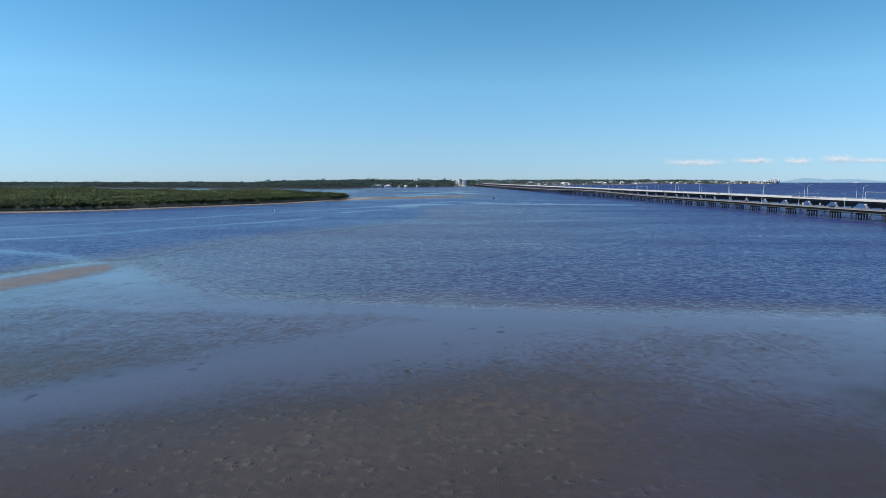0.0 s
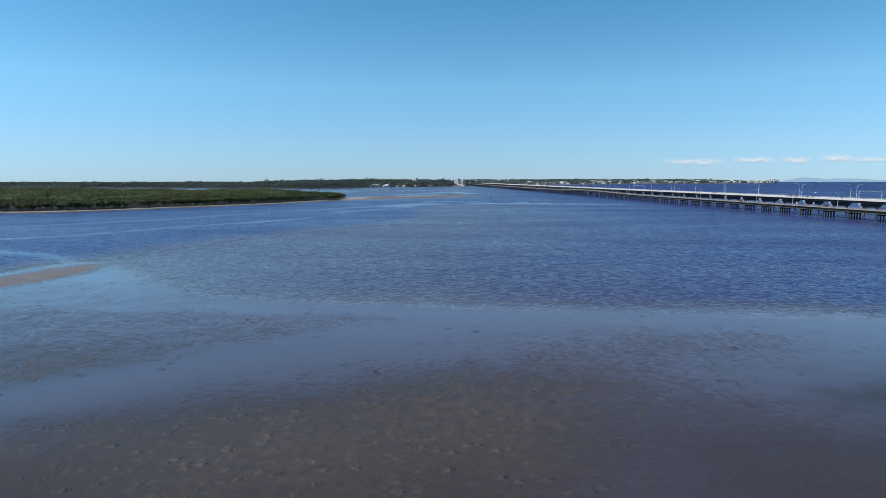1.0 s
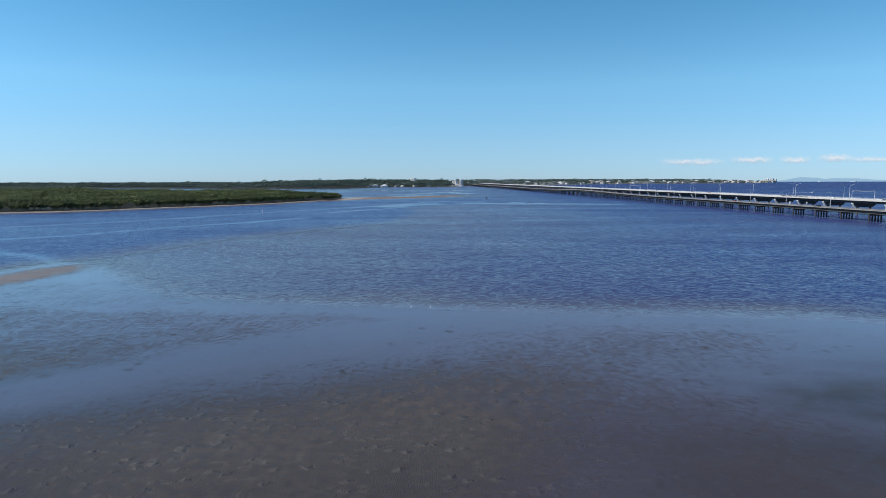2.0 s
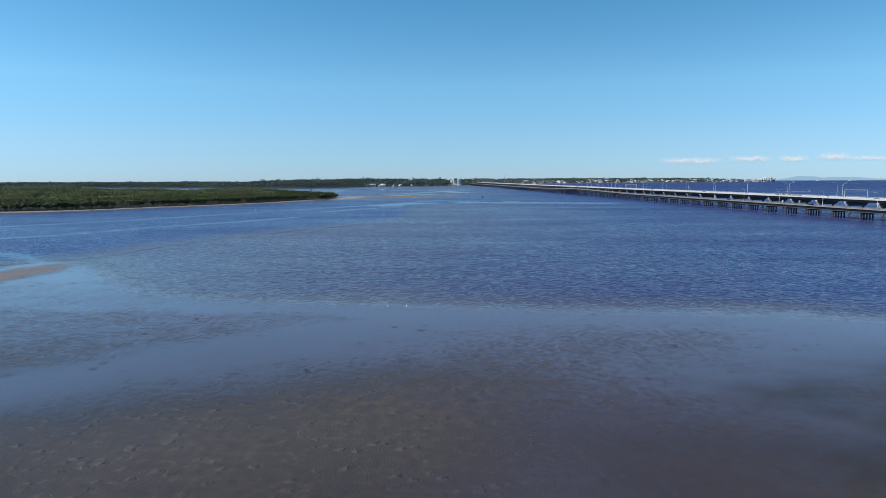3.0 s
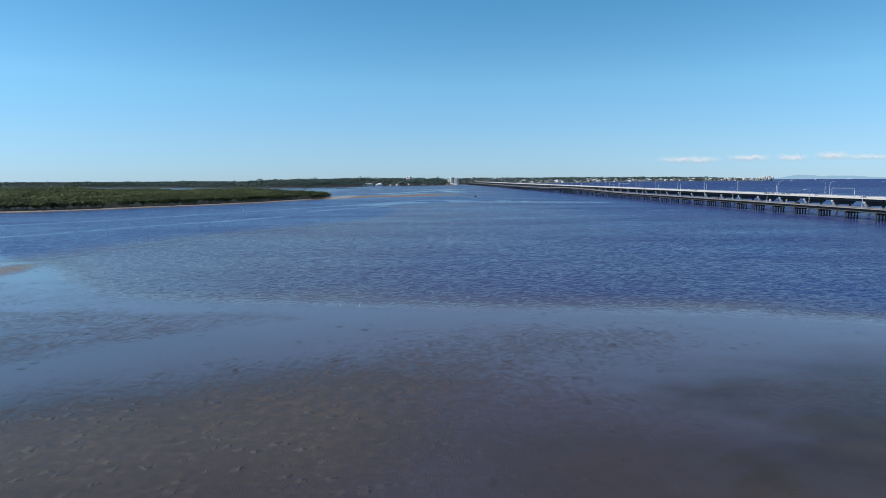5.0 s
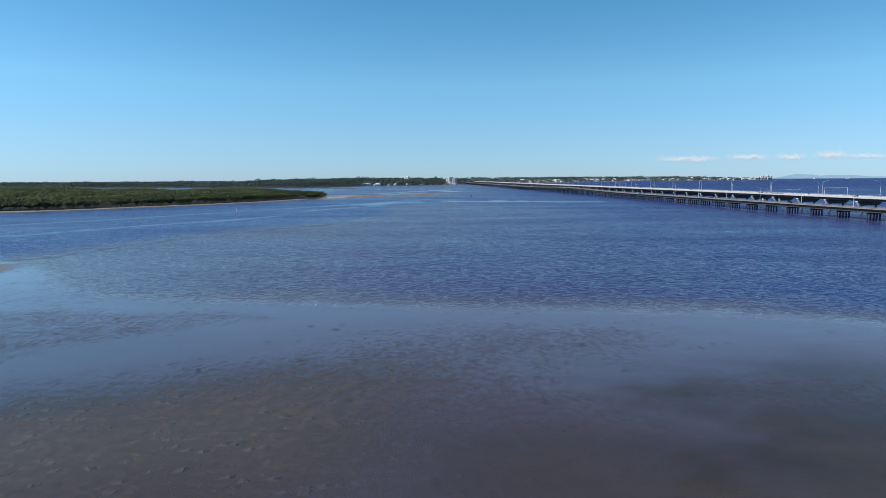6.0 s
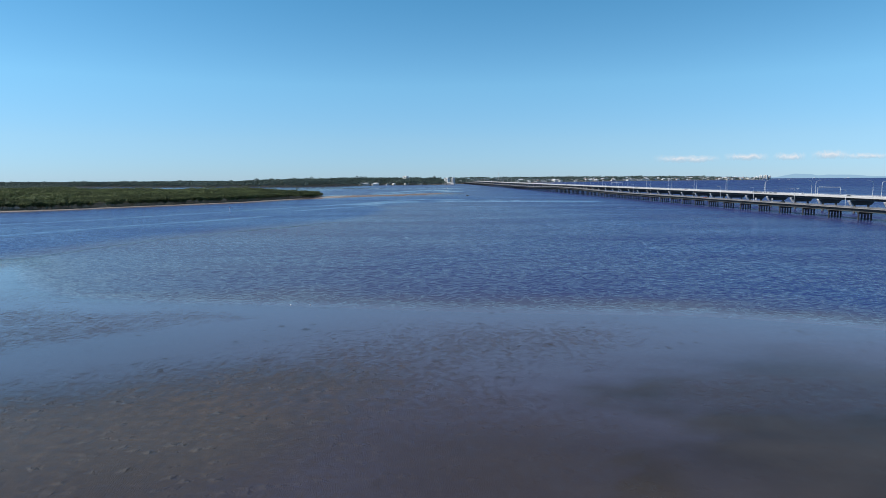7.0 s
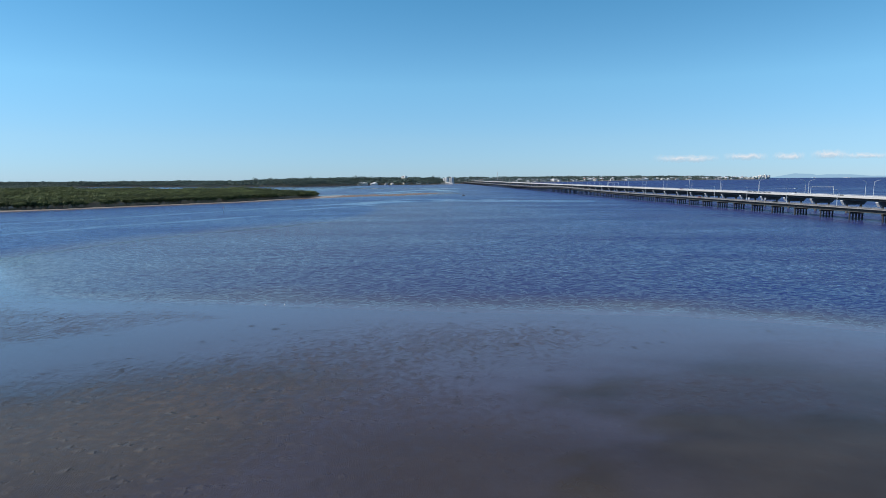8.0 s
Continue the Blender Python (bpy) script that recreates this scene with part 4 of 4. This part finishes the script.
def build_block(w, d, floors, label, wall, group="far apartment blocks"):
    top = thing("apartment_building", label, "building", group)
    bm = bmesh.new()
    box(bm, -w / 2, w / 2, -d / 2, d / 2, -3, floors * 3.1)
    part("wall", bm, wall, top)
    bm = bmesh.new()
    box(bm, -w / 2 - 0.4, w / 2 + 0.4, -d / 2 - 0.4, d / 2 + 0.4, floors * 3.1, floors * 3.1 + 0.7)
    box(bm, -w * 0.15, w * 0.2, -d * 0.2, d * 0.2, floors * 3.1 + 0.7, floors * 3.1 + 3.2)
    part("roof", bm, wall, top)
    for f in range(floors):
        bm = bmesh.new()
        box(bm, -w * 0.2, w * 0.2, -d / 2 - 0.08, -d / 2 + 0.05, f * 3.1 + 1.2, f * 3.1 + 2.4)
        part("window", bm, GLASS, top)
        bm = bmesh.new()
        box(bm, -w * 0.46, w * 0.46, -d / 2 - 0.95, -d / 2 - 0.1, f * 3.1 - 0.1, f * 3.1 + 0.12)
        box(bm, -w * 0.46, w * 0.46, -d / 2 - 1.0, -d / 2 - 0.85, f * 3.1 + 0.12, f * 3.1 + 0.8)
        part("balcony", bm, wall, top)
    return top


def stand(ob, x, y, turn=0.0, sink=0.2):
    ob.matrix_basis = pose(x, y, ground_z(x, y) - sink, 0, 0, turn)


houses = [build_house(WHITE_WALL, ROOF_PALE, "white house with a pale metal roof"), build_house(WHITE_WALL, ROOF_RED, "white house with a terracotta roof"),
          build_house(GREY_WALL, ROOF_GREY, "grey house with a dark tiled roof"), build_house(WHITE_WALL, ROOF_GREY, "white house with a grey tiled roof")]
hr = random.Random(5)
home = [(0, -266, 2372), (0, -248, 2376), (0, -222, 2392), (0, -216, 2410), (2, -172, 2428), (0, -150, 2462), (3, -100, 2490), (0, -45, 2500), (1, -10, 2505)]
line = [(150, 2905), (300, 3030), (600, 3340), (1000, 3790), (1200, 3940), (1560, 4090), (2120, 4245), (2330, 4310)]
for k, ((x0, y0), (x1, y1)) in enumerate(zip(line, line[1:])):
    for i in range(34 if k > 4 else 20):
        t, b = hr.random(), 4 + hr.random() ** 1.4 * 150
        home.append((hr.choice((0, 0, 0, 0, 0, 0, 1, 2, 3, 3)), x0 + (x1 - x0) * t - b * 0.4, y0 + (y1 - y0) * t + b))
set_down = set()
for w, x, y in home:
    m = pose(x, y, ground_z(x, y) - 0.2, 0, 0, hr.uniform(-80, 40))
    sc = hr.uniform(0.65, 1.15)
    if w in set_down:
        house = copy_thing(houses[w], m)
    else:
        set_down.add(w)
        house = houses[w]
        house.matrix_basis = m
    house.scale = (sc * hr.uniform(0.8, 1.2), sc, sc)

stand(build_block(20, 14, 8, "pale grey apartment tower at the far end of the bridges", WHITE_WALL), 66, 2660, -40)
stand(build_block(13, 14, 9, "grey apartment tower beside the bridge end", PALE_WALL), 92, 2680, -40)
stand(build_block(56, 16, 2, "low white building at the foot of the apartment towers", WHITE_WALL), 74, 2632, -25)
stand(build_block(24, 14, 7, "white block of flats above the wooded shore", WHITE_WALL), -121, 2800, -40)
stand(build_block(26, 16, 5, "white apartment block on the far point", WHITE_WALL), 2270, 4330, -50)
stand(build_block(22, 16, 8, "tall white apartment block on the far point", WHITE_WALL), 2305, 4335, -50)
stand(build_block(24, 16, 9, "tall white apartment block on the far point", WHITE_WALL), 2340, 4340, -50)
stand(build_block(18, 16, 8, "white apartment tower on the far point", WHITE_WALL), 2372, 4350, -50)

mast = thing("radio_mast", "slim grey lattice mast above the far town", "mast")
bm = bmesh.new()
tube(bm, [(0, 0, 0), (0, 0, 51)], [1.2, 0.7], 6)
for k in range(6):
    tube(bm, [(-1.6, 0, 26 + 4 * k), (1.6, 0, 26 + 4 * k)], [0.25, 0.25], 5)
part("shaft", bm, STEEL, mast)
stand(mast, 330, 3080)


# ---------------------------------------------------------------- channel marker, boats
def build_marker():
    top = thing("channel_marker", "slim white channel post with a red top in the water", "marker")
    bm = bmesh.new()
    prism(bm, 0.2, -3.5, 3.0, 8)
    part("post", bm, WHITE_WALL, top)
    bm = bmesh.new()
    box(bm, -0.3, 0.3, -0.2, 0.2, 3.0, 3.5)
    part("topmark", bm, SIGN_RED, top, "red box topmark")
    return top


# made-up ball and pin in place of a white speck, likely a bird
def build_bird_stand_in():
    top = thing("mooring_float", "small white ball standing in for a bird on calm water", "buoy", "white floats")
    bm = bmesh.new()
    bmesh.ops.create_uvsphere(bm, u_segments=12, v_segments=8, radius=0.13)
    part("ball", bm, HULL, top)
    bm = bmesh.new()
    tube(bm, [(0, 0, 0.12), (0, 0, 0.2)], [0.03, 0.025], 8)
    part("eye_ring", bm, STEEL, top)
    return top


stand_in_a = build_bird_stand_in()
stand_in_a.matrix_basis = pose(3.4, 137.4, 0.05)
copy_thing(stand_in_a, pose(7.8, 137.4, 0.05))
build_marker().matrix_basis = pose(-149, 542, 0)


def build_boat(label, length, paint):
    top = thing("motor_boat", label, "boat", "boats on the bay")
    bm = bmesh.new()
    l = length / 2
    rings = []
    for y, w, z in ((-l, 0.42, 0.8), (-l * 0.2, 0.5, 0.85), (l * 0.5, 0.36, 1.0), (l, 0.02, 1.2)):
        w *= length / 3.2
        rings.append([bm.verts.new(p) for p in ((-w, y, z), (-w * 0.6, y, -0.2), (w * 0.6, y, -0.2), (w, y, z))])
    for a, b in zip(rings, rings[1:]):
        for k in range(3):
            bm.faces.new((a[k], a[k + 1], b[k + 1], b[k]))
        bm.faces.new((a[3], a[0], b[0], b[3]))
    bm.faces.new(rings[0][::-1])
    bm.faces.new(rings[-1])
    part("hull", bm, paint, top)
    bm = bmesh.new()
    extrude(bm, [(-0.8, 0.8), (0.8, 0.8), (0.65, 1.9), (-0.65, 1.9)], -length * 0.15, length * 0.12)
    part("cabin", bm, paint, top)
    return top


boat = build_boat("small dark open boat on the water", 5.0, CARS[2])
boat.matrix_basis = pose(80, 964, 0, 0, 0, 70)
big = build_boat("white motor cruiser far out on the bay", 16.0, HULL)
afloat = [(2350, 4176, -80), (2417, 4180, 70), (2942, 4760, -60), (2955, 4770, 80), (3220, 4780, 75), (3236, 4775, -75), (3205, 4770, 60)]
for i, (x, y, turn) in enumerate(afloat):
    m = pose(x, y, float(sea_rise(np.array(float(y)))), 0, 0, turn)
    ship = copy_thing(big, m) if i else big
    ship.matrix_basis = m
    ship.scale = (1.2, 1.2, 1.2) if i < 2 else (2.4, 2.2, 3.0)


def build_speedboat():
    """A small white boat running across the bay before a long thin wake."""
    top = build_boat("white speedboat trailing a long thin foam wake", 8.0, HULL)
    bm = bmesh.new()
    r = random.Random(3)
    last = None
    for i in range(41):
        t = i / 40
        w = (0.5 + 0.9 * t) * (0.5 + 0.8 * r.random())
        y = -3.5 - 95 * t
        pair = (bm.verts.new((-w, y, 0.04)), bm.verts.new((0, y, 0.10 + 0.10 * (1 - t))), bm.verts.new((w, y, 0.04)))
        if last and r.random() < 1.15 - 0.7 * t:
            bm.faces.new((last[0], last[1], pair[1], pair[0]))
            bm.faces.new((last[1], last[2], pair[2], pair[1]))
        last = pair
    part("wake", bm, FOAM, top, "broken white foam wake")
    return top


build_speedboat().matrix_basis = pose(822, 1340, 0, 0, 0, -78)


# ---------------------------------------------------------------- distance: hills and clouds
def glow(name, colour, strength=1.0):
    m = Nodes(name)
    e = m.n("Emission", Color=(*colour, 1), Strength=strength)
    m.t.links.new(e.outputs[0], m.out.inputs["Surface"])
    return m.mat


def make_hills(name, y, x0, x1, material):
    """A low range: a rounded crest with long shoulders, and a lower ridge running on."""
    bm = bmesh.new()
    prev = None
    for i in range(160):
        x = x0 + (x1 - x0) * i / 159
        h = max(38 * math.exp(-((x - 2960) / 190) ** 2), 28 * math.exp(-((x - 3260) / 330) ** 2), 15 * float(smooth(3300, 3600, np.array(x))))
        h *= 0.8 + 0.4 * float(vnoise(np.array([x / 90]), np.array([0.3]), 4)[0])
        pair = (bm.verts.new((x, y, -5)), bm.verts.new((x, y + 3, 10.0 + h)))
        if prev:
            bm.faces.new((prev[0], pair[0], pair[1], prev[1]))
        prev = pair
    ob = new(name, mesh_of(name, bm, material))
    return tagged(ob, "pale blue hazy hills beyond the bay", "backdrop", kind="structure")


make_hills("backdrop", 4955, 2700, 4500, glow("hazy_hills", (0.30, 0.48, 0.66)))


def make_cloud_material():
    m = Nodes("fair_weather_cloud")
    o = m.coords("Generated")
    sep = m.n("SeparateXYZ", Vector=o)
    u = m.maths("ABSOLUTE", m.maths("MULTIPLY_ADD", sep.outputs[0], 2.0))
    m.put(u.node.inputs[0].links[0].from_node, "i2", -1.0)
    v = sep.outputs[2]
    ob = m.coords("Object")
    n = m.noise(m.stretch(ob, (0.010, 1, 0.030)), 1.0, 6, 0.62)
    lift = m.maths("ADD", v, m.maths("MULTIPLY", m.maths("SUBTRACT", m.noise(m.stretch(ob, (0.011, 1, 0.022)), 1.0, 4, 0.55), 0.5), 0.7))
    side = m.ramp(u, (0.3, 1.0), (1.0, 0.0))
    base = m.ramp(lift, (0.08, 0.0), (0.30, 0.75), (0.55, 1.0), (0.72, 0.5), (0.92, 0.0))
    a = m.maths("MULTIPLY", m.maths("MULTIPLY", side, base), m.ramp(n, (0.22, 0.0), (0.52, 1.0)))
    # sunlit top and shaded base are painted into the card's glow colour
    e = m.n("Emission", Color=m.ramp(lift, (0.25, (0.47, 0.61, 0.74)), (0.55, (0.80, 0.84, 0.90))), Strength=0.95)
    tr = m.n("BsdfTransparent")
    mx = m.n("MixShader", i0=m.maths("MULTIPLY", a, 0.95), i1=tr.outputs[0], i2=e.outputs[0])
    m.t.links.new(mx.outputs[0], m.out.inputs["Surface"])
    return m.mat


CLOUD = make_cloud_material()


def cloud(x, z, w, h):
    bm = bmesh.new()
    n = 12
    prev = None
    for i in range(n + 1):
        t = i / n * 2 - 1
        pair = (bm.verts.new((x + t * w / 2, 4970 - 6 * (1 - t * t), z - h / 2)), bm.verts.new((x + t * w / 2, 4970 - 6 * (1 - t * t), z + h / 2)))
        if prev:
            bm.faces.new((prev[0], pair[0], pair[1], prev[1]))
        prev = pair
    ob = new("cloud", mesh_of("cloud", bm, CLOUD))
    ob.visible_shadow = False
    return tagged(ob, "low white fair-weather cloud over the bay", "cloud", "low clouds", "structure")


for x, z, w, h in ((2030, 170, 560, 76), (2510, 182, 380, 76), (2860, 184, 280, 80), (3190, 198, 330, 96), (3480, 186, 400, 64)):
    cloud(x, z, w, h)
